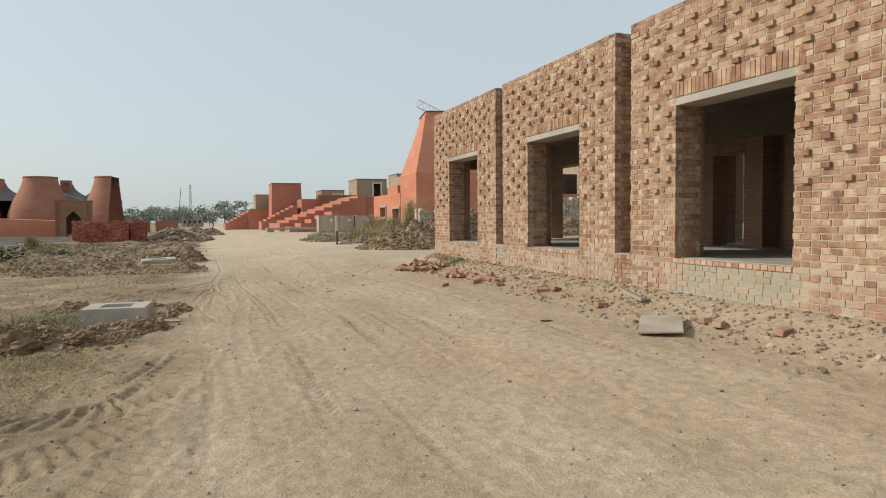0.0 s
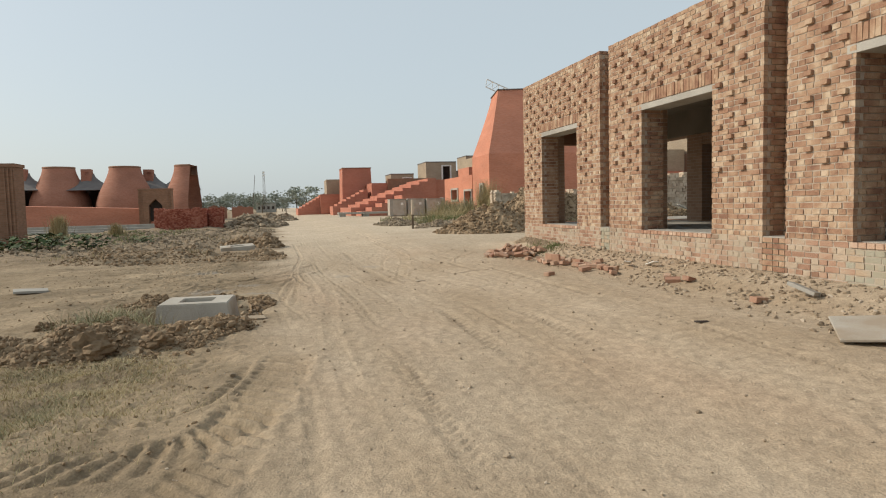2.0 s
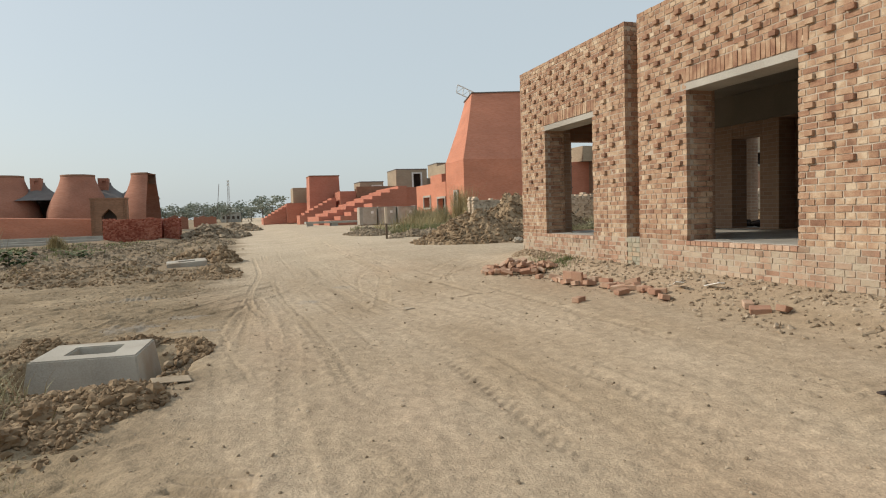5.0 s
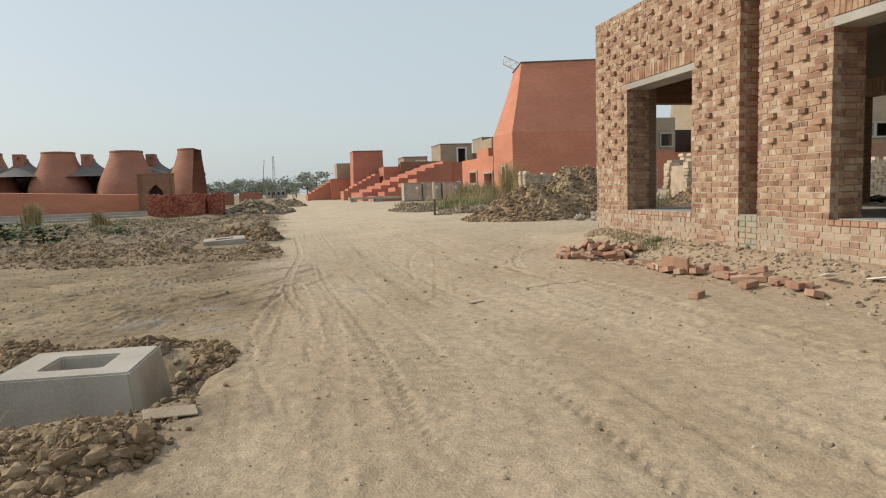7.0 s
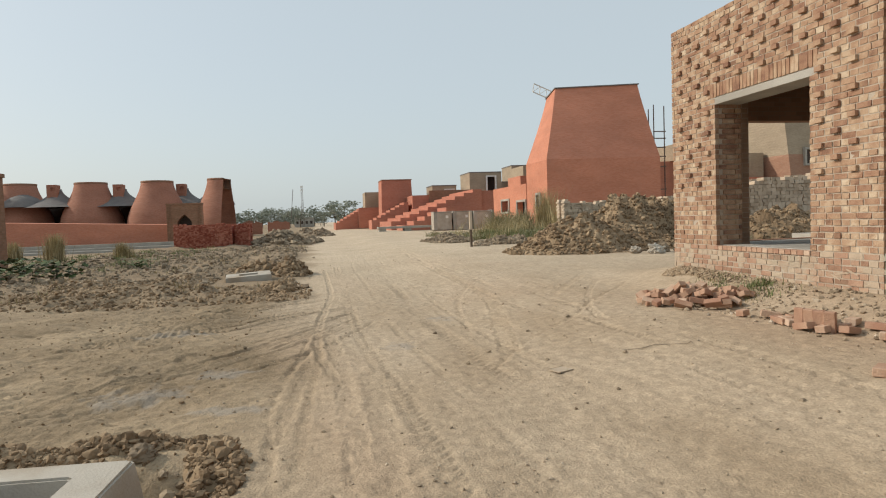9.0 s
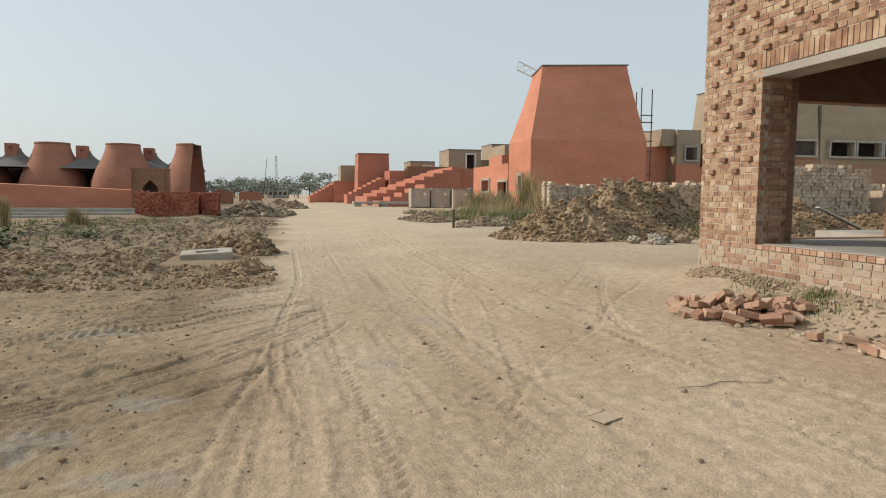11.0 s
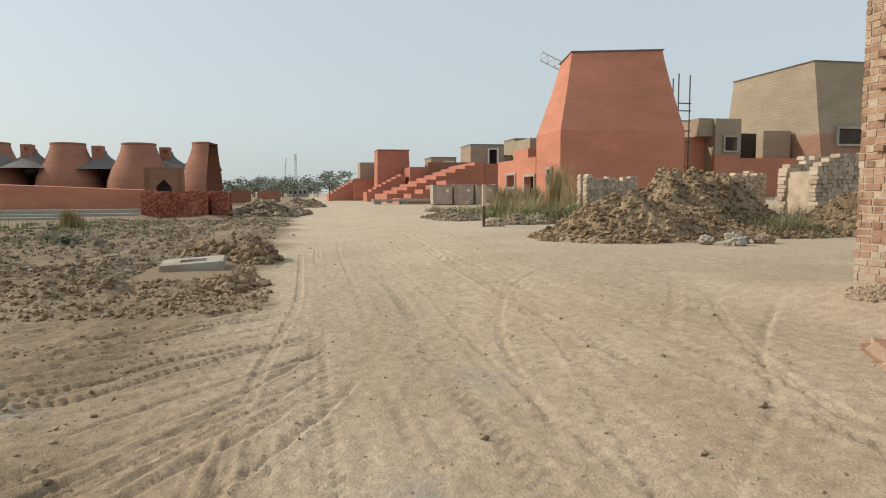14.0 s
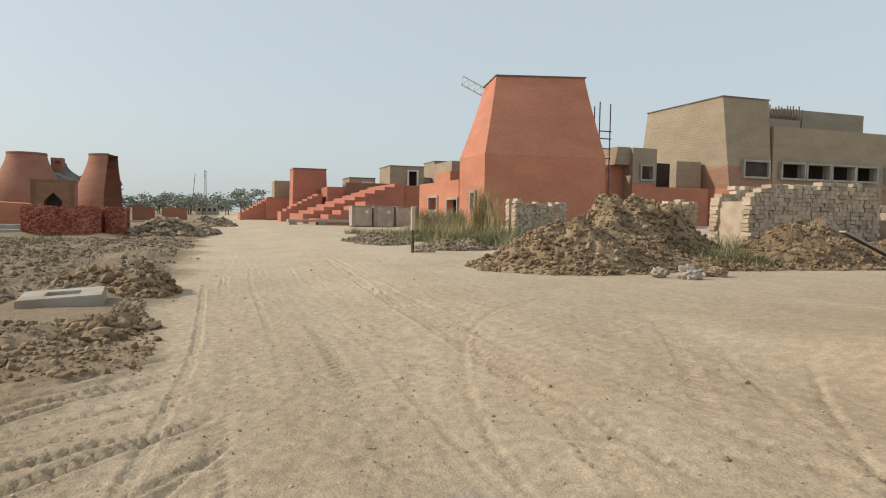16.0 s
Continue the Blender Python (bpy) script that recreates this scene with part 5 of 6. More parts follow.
mound("brown soil and debris heaped at the wall corner", 5.3, 6.97, 16.9, 21.6, [(6.75, 19.5, 0.3, 0.9, 0.15), (6.65, 18.2, 0.35, 0.7, 0.12), (6.4, 19.8, 0.35, 0.4, 0.06)], 14, M_SOIL, step=0.05, clods=2200, size=(0.005, 0.03))
mound("clods of dug clay heaped round the precast block", -4.8, 0.1, 9.0, 15.2,
      [(-2.25, 10.8, 0.5, 0.55, 0.34), (-2.65, 10.05, 0.45, 0.42, 0.16), (-3.3, 10.7, 0.75, 0.5, 0.22), (-1.15, 10.6, 0.55, 0.65, 0.16), (-0.72, 11.25, 0.35, 0.45, 0.13), (-1.5, 11.4, 0.6, 0.28, 0.12),
       (-0.42, 13.35, 0.24, 0.6, 0.26), (-1.3, 14.0, 0.9, 0.22, 0.2), (-2.4, 14.0, 0.5, 0.35, 0.16), (-2.4, 11.7, 0.35, 0.35, 0.14)], 13, M_CLOD, step=0.03, rough=0.9, clods=9000, size=(0.005, 0.035), big=520, big_size=(0.018, 0.065))


def scatter(label, category, seed, count, area, size, material, name, lift=0.2, power=2.5, fine=False, mask=None):
    rng = np.random.default_rng(seed)
    x, y = rng.uniform(area[0], area[1], count), rng.uniform(area[2], area[3], count)
    if mask is not None:
        ok = mask(x, y, rng)
        x, y = x[ok], y[ok]
    s = size[0] + (size[1] - size[0]) * rng.random(len(x)) ** power
    v, f = lumps(rng, np.stack([x, y, ground_z(x, y) + s * lift], -1), s, 0.85, 0.45, fine=fine)
    return tagged(new(name, fast_mesh(name, v, f, material)), label, category, kind="stuff")


clear_of_slab = lambda x, y: ~((x > -2.5) & (x < -0.75) & (y > 26.0) & (y < 28.75))
strip_mask = lambda x, y, r: clear_of_slab(x, y) & (x < -0.35 - 0.8 * vnoise(x * 0.4, y * 0.4, 3) * 2) & (vnoise(x * 0.5, y * 0.35, 22) + 0.35 * r.random(len(x)) > -0.08)
scatter("grey-brown clods of ploughed-up soil", "soil", 31, 17000, (-11, 0.3, 25.5, 52), (0.010, 0.085), M_CLODGREY, "soil_clods", power=3.5, mask=strip_mask)
scatter("reddish clods and dry roots on bare soil", "soil", 32, 9000, (-6.5, 0.1, 22.8, 28.5), (0.006, 0.06), M_CLOD, "soil_clods", power=3.5, mask=strip_mask)
near_pit = lambda x, y, r: ~((x > -1.95) & (x < -0.7) & (y > 12.25) & (y < 13.3)) & (((x + 1.75) / 1.5) ** 2 + ((y - 11.9) / 2.4) ** 2 + 0.9 * vnoise(x * 1.6, y * 1.6, 61) + 0.75 * r.random(len(x)) ** 2 < 0.95)
scatter("grey and tan crumbs of dug earth round the precast block", "soil", 38, 8000, (-3.6, -0.05, 9.6, 14.6), (0.005, 0.034), M_CLOD, "dug_soil", power=3.0, mask=near_pit)
scatter("broken grey stones at the bottom of the dug pit", "stones", 39, 160, (-0.78, -0.42, 12.1, 13.6), (0.015, 0.06), M_CLODGREY, "pit_stones", power=1.5)
scatter("small dark stones lying on the dusty road", "stones", 33, 190, (-0.8, 5.2, 3, 34), (0.008, 0.032), M_CLODGREY, "road_stones")
scatter("crumbs of earth on trodden waste ground", "soil", 34, 4500, (-6, -0.7, 2.5, 23), (0.004, 0.022), M_CLOD, "soil_crumbs", power=3.5)
scatter("grit and crumbs of dry mud on the road", "soil", 37, 2600, (-0.9, 5.5, 2.5, 24), (0.004, 0.014), M_RUBBLE, "road_grit", power=2)
rub_mask = lambda x, y, r: (x > 5.1 + 1.6 * ramp01(17.5, 18.8, y) + 1.1 * r.random(len(x)) + 0.5 * vnoise(y * 0.6, y * 0, 5))
scatter("broken plaster, stones and brick rubble along the wall foot", "rubble", 35, 3200, (4.9, 6.95, 4.5, 20.2), (0.005, 0.04), M_RUBBLE, "rubble", power=4, mask=rub_mask)
scatter("grey soil lumps along the wall foot", "rubble", 36, 5200, (5.0, 6.95, 5.0, 20.5), (0.004, 0.035), M_CLODGREY, "rubble", power=4, mask=rub_mask)

# ---- precast block and slabs ----
gzf = lambda x, y: float(ground_z(x, y))
pit = thing("precast_block", "grey precast concrete inlet block with a square opening", "concrete block", at=(-1.335, 12.77, -0.28))


def ring_block(x0, x1, y0, y1, hx0, hx1, hy0, hy1, z0, z1, taper, bevel):
    bm = bmesh.new()
    def loop(a, b, c, d, z):
        return [bm.verts.new((a, c, z)), bm.verts.new((b, c, z)), bm.verts.new((b, d, z)), bm.verts.new((a, d, z))]
    o0, o1 = loop(x0 - taper, x1 + taper, y0 - taper, y1 + taper, z0), loop(x0, x1, y0, y1, z1)
    i1, i0 = loop(hx0, hx1, hy0, hy1, z1), loop(hx0 + 0.02, hx1 - 0.02, hy0 + 0.02, hy1 - 0.02, z0)
    for a, b in ((o0, o1), (o1, i1), (i1, i0), (i0, o0)):
        for k in range(4):
            bm.faces.new((a[k], a[(k + 1) % 4], b[(k + 1) % 4], b[k]))
    bmesh.ops.recalc_face_normals(bm, faces=bm.faces)
    bmesh.ops.bevel(bm, geom=bm.edges[:], offset=bevel, segments=2, affect="EDGES")
    return bm


part("block_body", ring_block(-0.49, 0.49, -0.44, 0.44, -0.225, 0.225, -0.215, 0.215, -0.26, 0.28, 0.075, 0.014), M_CONCBLOCK, pit)
part("hole_floor", boxed(-0.25, 0.25, -0.25, 0.25, -0.24, -0.06), M_CLODGREY, pit, "dark earth at the bottom of the opening")
pit.rotation_euler = (0, 0, radians(-4))
slab_ring = thing("precast_block", "half-buried grey concrete inlet slab in loose soil", "concrete block", at=(-1.62, 28.0, -0.21))
part("block_body", ring_block(-0.62, 0.60, -0.5, 0.5, -0.25, 0.25, -0.2, 0.2, -0.3, 0.19, 0.02, 0.012), M_CONCBLOCK, slab_ring)
part("hole_floor", boxed(-0.27, 0.27, -0.22, 0.22, -0.3, -0.02), M_CLODGREY, slab_ring)
slab_ring.rotation_euler = (radians(2), radians(-3), radians(6))


def slab(label, x, y, z, sx, sy, sz, rx, ry, rz, material):
    s = tagged(part("concrete_slab", boxed(-sx / 2, sx / 2, -sy / 2, sy / 2, -sz / 2, sz / 2, bevel=0.008), material), label, "slab")
    s.matrix_world = pose(x, y, z, rx, ry, rz)
    return s


slab("pale square paving slab lying tilted on rubble", 5.40, 7.40, 0.055, 0.52, 1.0, 0.028, 3, -4, -40, M_CONCBLOCK)
slab("broken pale plaster board among the rubble", 6.2, 9.0, 0.20, 0.16, 0.36, 0.05, 18, 8, 20, M_CONC)
slab("flat grey stone on trodden soil", -5.0, 17.0, gzf(-5.0, 17.0) + 0.03, 0.6, 0.42, 0.05, 2, 3, 20, M_CONC)
slab("grey plank leaning on the clay heap", 20.4, 30.9, 0.62, 0.5, 1.9, 0.06, 28, 0, 62, M_CONC)
slab("flat torn sheet pressed into the road", 2.62, 15.1, gzf(2.62, 15.1) + 0.006, 0.2, 0.17, 0.006, 0, 0, 25, M_RUBBLE)
slab("torn pale plaster sheet on loose soil", -0.5, 11.72, gzf(-0.5, 11.72) + 0.03, 0.34, 0.17, 0.012, 6, 4, 14, M_RUBBLE)
slab("scrap of white paper by the wall", 6.15, 13.1, 0.20, 0.35, 0.12, 0.015, 5, 12, 60, M_WHITE)
slab("scrap of white paper by the wall", 6.35, 12.6, 0.22, 0.4, 0.1, 0.015, 5, 12, 80, M_WHITE)
slab("flat red shard on the road", 4.58, 17.4, -0.025, 0.3, 0.07, 0.015, 3, 3, 20, M_REDBRICK)
slab("dark rag lying on the road edge", 4.45, 8.6, -0.02, 0.2, 0.05, 0.015, 6, 4, 10, M_DARK)

hoop = thing("plastic_strap", "red plastic strap lying in a loop on grass", "strap", at=(-2.05, 6.05, -0.19))
for a, b in (((0, 0, 0.03), (0.32, 0.20, 0.05)), ((0.32, 0.20, 0.05), (0.38, 0.14, 0.04)), ((0.38, 0.14, 0.04), (0.05, -0.15, 0.03))):
    strut("strap", a, b, 0.007, M_PLASTIC, hoop)

wire = thing("bent_wire", "thin dark wire lying bent on the road", "wire", at=(0, 0, 0))
pts = [(3.45, 15.45), (3.62, 15.36), (3.80, 15.40), (3.95, 15.30), (4.08, 15.21), (4.16, 15.27)]
for a, b in zip(pts, pts[1:]):
    strut("wire_length", (*a, gzf(*a) + 0.012), (*b, gzf(*b) + 0.012), 0.006, M_WOOD, wire)

# ---- loose bricks ----
LOOSE = brick_mesh("loose_brick", 0.226, 0.110, 0.072, M_REDBRICK)
rng = np.random.default_rng(91)


def loose(x, y, z, rx, ry, rz):
    b = new("loose_brick", LOOSE)
    b.matrix_world = pose(x, y, z, rx, ry, rz)
    return tagged(b, "orange-red clay brick lying loose by the wall foot", "brick", "loose bricks")


HALF = brick_mesh("broken_brick", 0.12, 0.108, 0.072, M_REDBRICK)
for k in range(105):
    if k < 74:
        a, r = rng.uniform(0, 6.28), rng.random() ** 0.7
        x, y = 5.55 + 0.62 * r * math.cos(a) - 0.1 * math.sin(a), 17.45 + 0.95 * r * math.sin(a)
        z = 0.03 + 0.27 * (1 - r) * rng.random() + 0.02 * rng.random()
        tip, roll_ = rng.normal(0, 22), rng.normal(0, 18)
    else:
        t = rng.random()
        x, y, z = 5.45 + 0.55 * t + rng.normal(0, 0.10), 16.5 - 3.3 * t + rng.normal(0, 0.1), 0.03
        tip, roll_ = rng.normal(0, 6), rng.normal(0, 8)
    b = loose(x, y, gzf(x, y) + 0.02 + z, tip, roll_, rng.uniform(0, 180))
    if k % 3 == 2:
        b.data = HALF
for k in range(4):
    loose(5.55 + 0.02 * k, 15.35 - 0.12 * k, gzf(5.6, 15.2) + 0.11, 0, 90 if k == 0 else 84, 15 + 6 * k)
loose(4.76, 13.5, gzf(4.76, 13.5) + 0.034, 0, 0, 35)
loose(5.85, 13.2, gzf(5.85, 13.2) + 0.05, 0, 4, 20)
loose(5.72, 12.85, gzf(5.72, 12.85) + 0.05, 10, 4, 70)
for y, x in ((11.3, 5.9), (11.1, 6.05), (11.6, 6.0), (9.3, 5.8), (7.3, 6.0), (7.0, 5.95), (6.2, 6.1)):
    loose(x, y, gzf(x, y) + 0.04, rng.normal(0, 10), rng.normal(0, 10), rng.uniform(0, 180))


# ---- stacks of bricks and blocks ----
def brick_stack(label, x0, x1, y0, y1, z0, heights, bw, bd, bh, material, seed, gaps=0.04):
    """A stack laid in courses; heights gives the number of courses along its length."""
    rng = np.random.default_rng(seed)
    st = thing("brick_stack", label, "brick stack")
    cs, ss, ts = [], [], []
    n = int((x1 - x0) / bw)
    for i in range(n):
        courses = heights((i + 0.5) / n)
        for k in range(courses):
            for j in range(2):
                if k == courses - 1 and rng.random() < 0.25:
                    continue
                cs.append((x0 + (i + 0.5 + (0.25 if k % 2 else 0)) * bw + rng.normal(0, 0.01), (y0 + bd / 2 if j == 0 else y1 - bd / 2) + rng.normal(0, 0.02), z0 + (k + 0.5) * bh))
                ss.append((bw * (1 - gaps), bd, bh * (1 - gaps)))
                ts.append(rng.normal(0, 0.05))
    ob = tagged(new("stacked_bricks", boxes_mesh("stacked_bricks", cs, ss, material, rng, 0.012, ts)), kind="stuff")
    ob.parent = st
    part("stack_core", boxed(x0 + 0.15, x1 - 0.1, y0 + bd * 0.6, y1 - bd * 0.6, z0 - 0.15, z0 + bh * (min(heights(t / 10) for t in range(11)) - 1)), material, st)
    return st


wavy = lambda base, var, sd: (lambda t: int(round(base + var * (float(vnoise(np.array(t * 9.0), np.array(sd), 2)) * 2))))
brick_stack("long stack of dark red bricks beside the soil", -9.15, -5.4, 55.0, 57.5, -0.15, wavy(21, 0.9, 1), 0.125, 0.24, 0.078, M_REDSTACK, 51)
brick_stack("shorter stack of red bricks set back", -5.35, -4.35, 56.2, 58.5, -0.15, wavy(21, 0.9, 4), 0.125, 0.24, 0.078, M_REDSTACK, 52)
brick_stack("tall stack of pale concrete blocks with a stepped end", 18.5, 24.9, 34.0, 36.0, 0.35, lambda t: int(12 + 3 * min(1, t * 8)) if t < 0.18 else wavy(14.6, 1.6, 7)(t), 0.22, 0.4, 0.155, M_PALEBRICK, 53, 0.05)
brick_stack("low pile of pale blocks in front of the tower", 14.6, 17.6, 45.0, 46.2, 0.45, wavy(14.5, 1.2, 9), 0.22, 0.4, 0.112, M_PALEBRICK, 54, 0.06)
brick_stack("pale blocks stacked behind the clay heap", 16.6, 19.0, 37.0, 38.0, 0.7, wavy(13, 1.0, 3), 0.2, 0.4, 0.105, M_PALEBRICK, 55, 0.06)
brick_stack("pale blocks stacked at the end of the heap", 25.5, 30.5, 33.5, 35.2, 0.2, wavy(12, 1.2, 5), 0.24, 0.4, 0.155, M_PALEBRICK, 56, 0.05)

rocks = ((10.8, 27.75, 0.24, M_CONCBLOCK, "pale grey boulder at the foot of the clay heap"), (11.95, 28.15, 0.21, M_RUBBLE, "tan boulder at the foot of the clay heap"), (10.35, 28.2, 0.18, M_CONCBLOCK, "grey broken stone by the clay heap"),
         (11.3, 28.3, 0.22, M_CLODGREY, "dark broken stone by the clay heap"), (-2.2, 10.2, 0.25, M_CLOD, "large clod of dried clay"), (-2.5, 10.75, 0.17, M_CLOD, "cracked clod of dried clay"), (-1.5, 10.3, 0.14, M_CLOD, "clod of dried clay"), (-1.35, 10.85, 0.13, M_CLOD, "clod of dried clay"), (-3.2, 12.0, 0.11, M_CLOD, "clod of dried clay"), (-0.92, 13.75, 0.09, M_CLODGREY, "flat grey stone beside the precast block"))
for i, (x, y, r, m_, lab) in enumerate(rocks):
    bm = bmesh.new()
    bmesh.ops.create_icosphere(bm, subdivisions=4, radius=1.0)
    for v in bm.verts:
        p = v.co + Vector((7.0 * i, 3.0, 1.0))
        n_ = noise.fractal(p * 1.1, 0.8, 2.0, 5) * 0.42 + abs(noise.noise(p * 2.3)) * 0.35
        v.co = Vector((v.co.x * 1.15, v.co.y * 0.95, v.co.z * 0.8)) * (0.85 + n_)
    bmesh.ops.transform(bm, matrix=Matrix.Translation((x, y, gzf(x, y) + r * 0.4)) @ Matrix.Scale(r, 4), verts=bm.verts)
    tagged(part("boulder", bm, m_), lab, "rock")

# ---- marker post ----
post = thing("marker_post", "thin wooden post with a pale wrapped top", "post", at=(7.15, 37.5, gzf(7.15, 37.5)))
part("shaft", boxed(-0.05, 0.05, -0.05, 0.05, -0.15, 0.78, bevel=0.012), M_BARK, post)
part("wrapped_top", boxed(-0.065, 0.065, -0.065, 0.065, 0.781, 1.6, bevel=0.03), M_PALEBRICK, post, "pale cloth wrapping")


# ---- grass and scrub ----
def grass(label, seed, n, area, height, width, material, name="grass", clump=0, zf=None, lean=0.5):
    rng = np.random.default_rng(seed)
    if clump:
        c = np.stack([rng.uniform(area[0], area[1], clump), rng.uniform(area[2], area[3], clump)], -1)
        who = rng.integers(0, clump, n)
        xy = c[who] + rng.normal(0, 0.16, (n, 2)) * (0.5 + hashed(who * 1.0, who * 0.0, 3)[:, None] * 1.4)
    else:
        xy = np.stack([rng.uniform(area[0], area[1], n), rng.uniform(area[2], area[3], n)], -1)
    x, y = xy[:, 0], xy[:, 1]
    z = (zf or ground_z)(x, y)
    h = height[0] + (height[1] - height[0]) * rng.random(n) ** 1.5
    v, f = blades(rng, np.stack([x, y, z - 0.02], -1), h, width * (0.6 + 0.8 * rng.random(n)), lean)
    return tagged(new(name, fast_mesh(name, v, f, material)), label, "grass", kind="stuff")


grass("short dry grass on trodden soil", 61, 26000, (-5.5, -1.35, 5.4, 10.4), (0.015, 0.06), 0.005, M_DRYGRASS, clump=170, lean=1.2)
grass("short green weeds on trodden soil", 62, 13000, (-5.0, -1.3, 5.5, 10.4), (0.015, 0.075), 0.006, M_SCRUB, clump=45, lean=1.2)
grass("yellowed grass at the edge of the clods", 76, 16000, (-3.3, -1.15, 7.6, 9.7), (0.02, 0.085), 0.005, M_DRYGRASS, clump=120, lean=1.2)
grass("green weeds growing on the clods", 63, 1500, (-2.6, -1.85, 11.2, 12.2), (0.12, 0.34), 0.010, M_SCRUB, clump=16, lean=0.9)
grass("low green weeds among the clods", 64, 3000, (-14, -5.5, 33, 54), (0.05, 0.26), 0.03, M_GRASS, clump=90)
grass("dry grass tufts among the clods", 65, 4000, (-14, -0.8, 23, 54), (0.04, 0.18), 0.02, M_DRYGRASS, clump=160)
grass("grey-green reeds behind the clay heap", 66, 7000, (11.2, 16.5, 39.5, 47), (0.2, 0.75), 0.025, M_SCRUB, clump=120, lean=0.8)
grass("dry weeds by the post", 67, 3000, (9.0, 12.5, 44, 60), (0.15, 0.5), 0.03, M_SCRUB, clump=60, lean=0.9)
grass("dry reeds by the pallets", 68, 2200, (15.6, 18.2, 60, 67), (0.6, 2.0), 0.05, M_SCRUB, clump=22, lean=0.6)
grass("tall pale plume grass at the tower foot", 69, 900, (17.4, 18.6, 56.0, 58), (1.4, 3.6), 0.035, M_DRYGRASS, clump=9, lean=0.3)
grass("grey-green scrub in the saddle of the heap", 70, 5000, (13.8, 17.2, 30.3, 33.0), (0.2, 0.65), 0.02, M_SCRUB, clump=40, lean=1.0)
grass("green scrub on the heap", 71, 2500, (12.6, 17.5, 29.8, 33), (0.12, 0.45), 0.02, M_SCRUB, clump=40, lean=1.0)
grass("tall green grass before the pale blocks", 74, 5000, (14.0, 18.2, 41.5, 44.6), (0.3, 1.1), 0.022, M_SCRUB, clump=90, lean=0.8)
grass("lush green grass between the post and the clay heap", 77, 9000, (10.2, 14.6, 41.0, 50.0), (0.15, 0.7), 0.024, M_GRASS, clump=130, lean=0.8)
grass("pale dry stalks among the green grass", 78, 2600, (9.4, 15.0, 43.0, 54.0), (0.4, 1.4), 0.022, M_DRYGRASS, clump=60, lean=0.5)
grass("grey-green scrub on the far side of the heap", 79, 3500, (16.0, 20.5, 31.5, 34.2), (0.3, 1.0), 0.02, M_SCRUB, clump=45, lean=1.0)
grass("green weeds at the wall foot", 72, 700, (6.2, 6.7, 17.0, 18.3), (0.05, 0.16), 0.012, M_GRASS, clump=5)
grass("tall dry bush of plume grass", 73, 900, (-12.3, -11.9, 43.2, 43.6), (0.8, 1.5), 0.03, M_DRYGRASS, clump=3, lean=0.25)
grass("tall dry bush of plume grass", 74, 500, (-15.9, -15.5, 47, 47.5), (0.7, 1.2), 0.03, M_DRYGRASS, clump=3, lean=0.25)
grass("tall dry bush of plume grass", 75, 500, (-9.6, -9.2, 44, 44.5), (0.5, 0.95), 0.03, M_DRYGRASS, clump=3, lean=0.25)


def leafy_plant(label, x, y, r, h, seed):
    """A low broad-leaved plant: a short stem and many large leaves."""
    rng = np.random.default_rng(seed)
    p = thing("leafy_plant", label, "plant", "broad-leaved weeds", at=(x, y, gzf(x, y)))
    part("stem", boxed(-0.02, 0.02, -0.02, 0.02, -0.05, h * 0.7), M_BARK, p)
    vs, fs = [], []
    for k in range(150):
        c = np.array([rng.normal(0, r * 0.5), rng.normal(0, r * 0.5), h * (0.15 + 0.8 * rng.random())])
        a, b, s = rng.random() * 6.28, rng.normal(0.4, 0.4), r * (0.10 + 0.14 * rng.random())
        d, u = np.array([math.cos(a), math.sin(a), math.sin(b) * 0.6]), np.array([-math.sin(a), math.cos(a), 0.2 * math.sin(b)])
        o = len(vs)
        vs += [c - d * s, c + u * s * 0.6 - d * s * 0.1, c + d * s, c - u * s * 0.6 - d * s * 0.1]
        fs.append((o, o + 1, o + 2, o + 3))
    ob = tagged(new("leaves", fast_mesh("leaves", vs, fs, M_LEAF)), kind="stuff")
    ob.parent = p
    return p


for i, (x, y, r, h) in enumerate(((-7.3, 30.0, 0.75, 0.6), (-8.9, 29.6, 0.9, 0.7), (-10.2, 31.0, 0.8, 0.6), (-9.6, 33.5, 0.8, 0.7), (-6.0, 33.5, 0.5, 0.4))):
    leafy_plant("low broad-leaved green weed on bare soil", x, y, r, h, 300 + i)


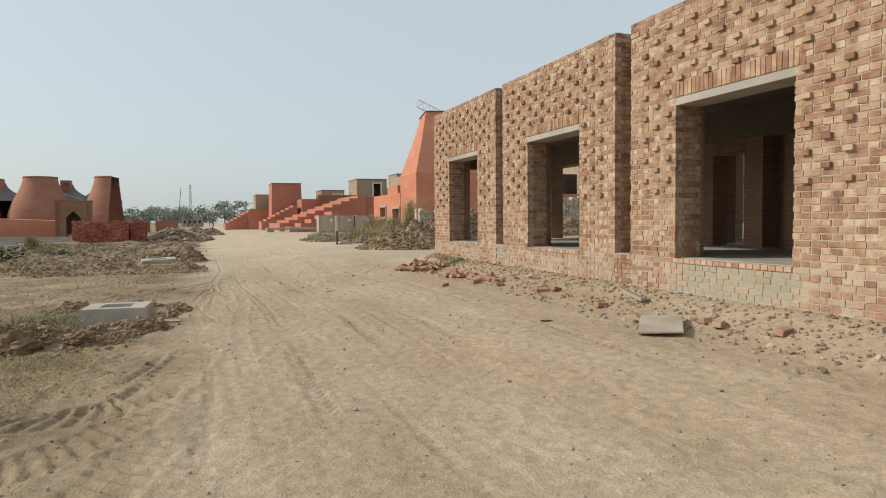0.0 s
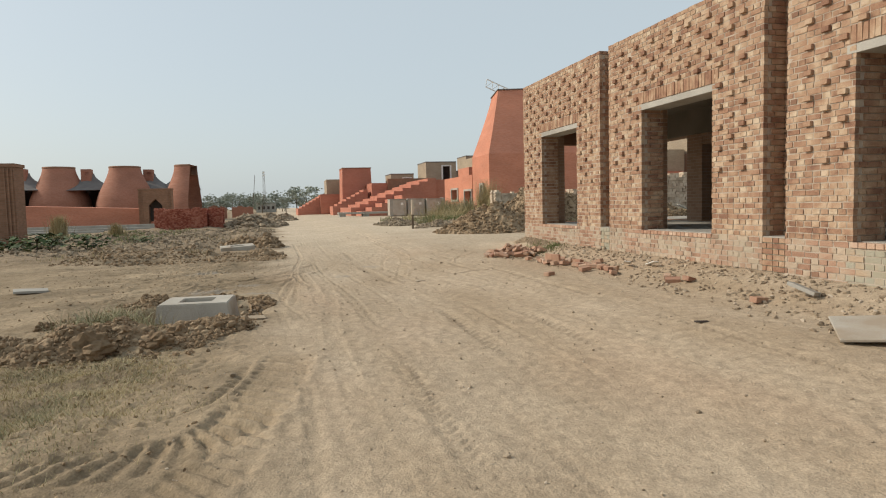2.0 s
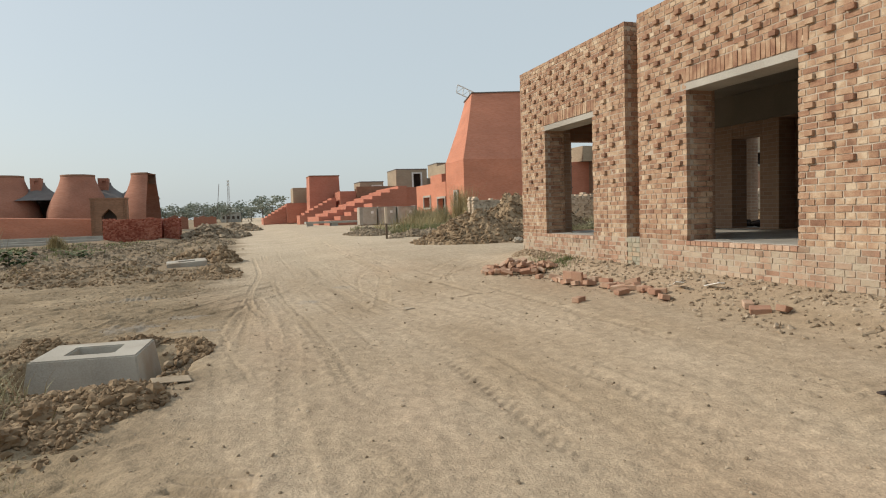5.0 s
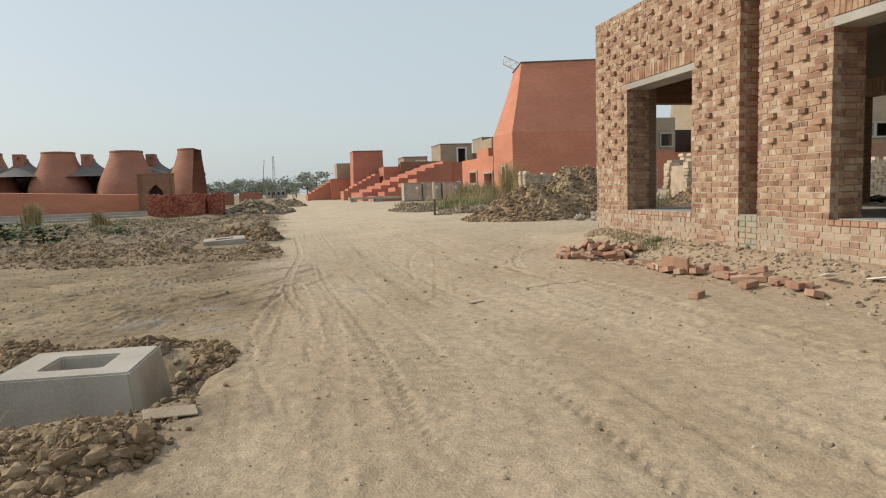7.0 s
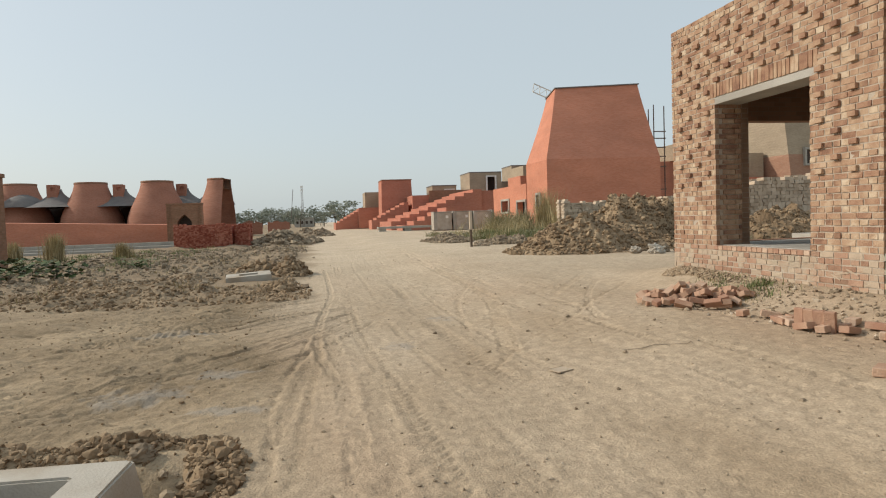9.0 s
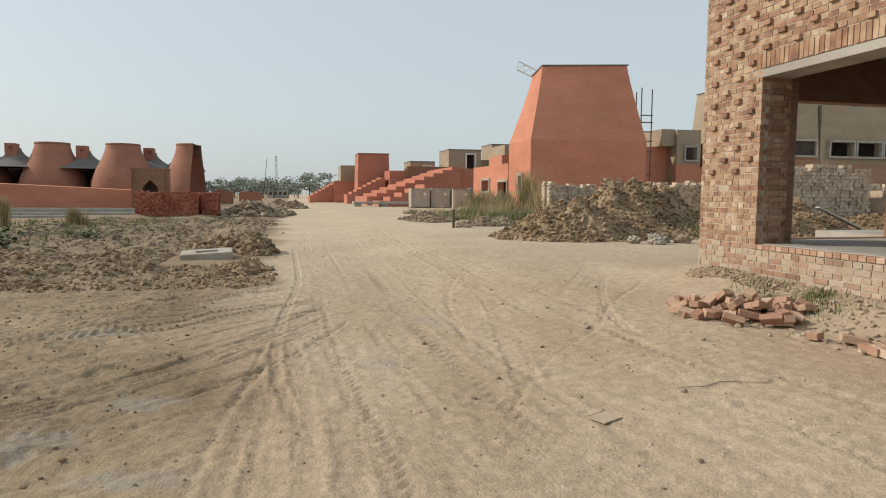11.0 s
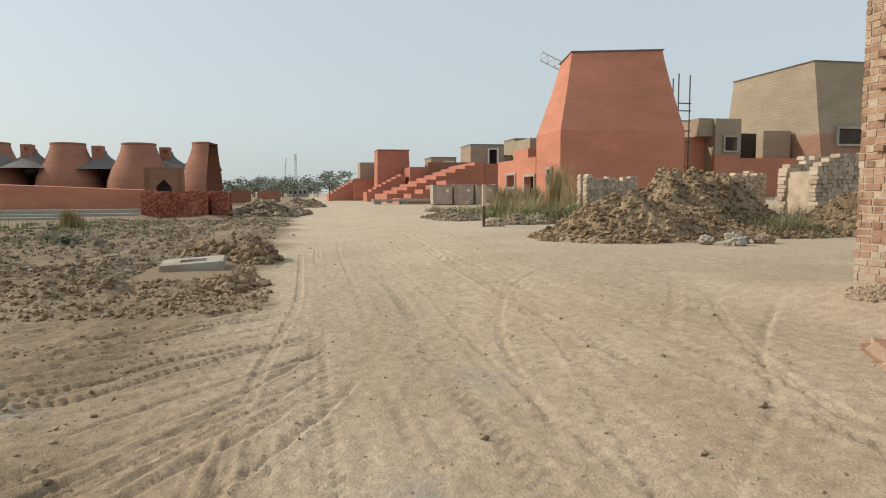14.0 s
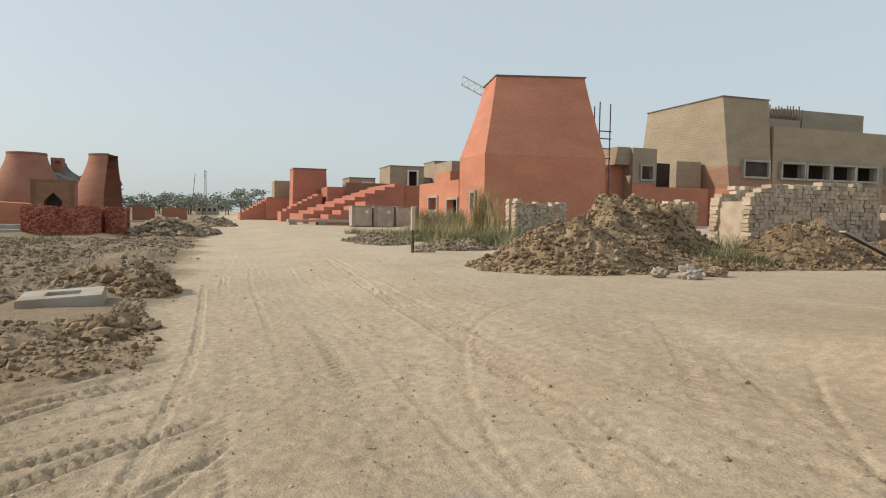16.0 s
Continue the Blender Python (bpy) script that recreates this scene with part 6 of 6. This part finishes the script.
# ---- far trees and masts ----
def tree(label, x, y, h, r, seed):
    rng = np.random.default_rng(seed)
    t = thing("tree", label, "tree", "far belt of trees", at=(x + settle(x, y)[0], y, -0.3))
    bm = bmesh.new()
    bmesh.ops.create_cone(bm, cap_ends=True, segments=7, radius1=h * 0.03, radius2=h * 0.012, depth=h * 0.7, matrix=Matrix.Translation((0, 0, h * 0.35)))
    part("trunk", bm, M_BARK, t)
    for k in range(4):
        a = rng.random() * 6.28
        strut("limb", (0, 0, h * (0.35 + 0.08 * k)), (math.cos(a) * r * 0.6, math.sin(a) * r * 0.6, h * (0.6 + 0.08 * k)), h * 0.012, M_BARK, t)
    n = 480
    lobes = np.stack([rng.normal(0, r * 0.55, 12), rng.normal(0, r * 0.55, 12), h * rng.uniform(0.25, 0.88, 12)], -1)
    c = lobes[rng.integers(0, 12, n)] + rng.normal(0, 1, (n, 3)) * (r * 0.26, r * 0.26, h * 0.08)
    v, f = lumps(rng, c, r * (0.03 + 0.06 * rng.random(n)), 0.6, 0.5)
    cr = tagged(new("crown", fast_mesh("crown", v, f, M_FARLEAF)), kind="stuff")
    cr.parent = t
    return t


rng = np.random.default_rng(8)
for i in range(46):
    x = -74 + 2.6 * i + rng.uniform(-1.2, 1.2)
    y = 262 + rng.uniform(-14, 50)
    h = rng.uniform(4.4, 8.6) * (1.0 if i % 4 else 1.3)
    tree("distant green roadside tree with haze painted into its leaves", x * y / 262, y, h, h * rng.uniform(0.4, 0.62), 400 + i)

mast = thing("lattice_mast", "grey steel lattice telecom mast among far trees", "mast", at=(-2.1, 0, 0))
for dx, dy in ((-0.5, -0.5), (0.5, -0.5), (0, 0.5)):
    strut("mast_leg", (-2.4 + dx, 252 + dy, -0.3), (-2.4 + dx * 0.5, 252 + dy * 0.5, 15.1), 0.08, M_STEEL, mast)
for k in range(15):
    strut("brace", (-2.9 + 0.01 * k, 251.5, k), (-1.9 - 0.01 * k, 251.5, k + 1), 0.04, M_STEEL, mast)
for z in (13.2, 14.3):
    block("antenna", -2.8, -2.0, 251.2, 251.6, z, z + 0.6, M_WHITE, mast)
pole = thing("leaning_pole", "thin leaning pole among far trees", "pole", at=(-2.1, 0, 0))
strut("shaft", (-6.3, 235, -0.3), (-5.0, 235, 13.0), 0.16, M_STEEL, pole)
whitehouse = thing("white_house", "small white building among far trees", "house", at=(-2.1, 0, 0))
block("wall", -6.0, 1.5, 268, 274, -0.3, 3.4, M_CONC, whitehouse)
block("roof", -6.2, 1.7, 267.8, 274.2, 3.4, 3.65, M_CONC, whitehouse)
block("upper_room", -4.4, -0.5, 269, 274, 3.65, 5.4, M_WHITE, whitehouse)
for k in range(4):
    block("window", -5.4 + 1.8 * k, -4.5 + 1.8 * k, 267.93, 267.99, 1.0, 2.2, M_DARK, whitehouse)
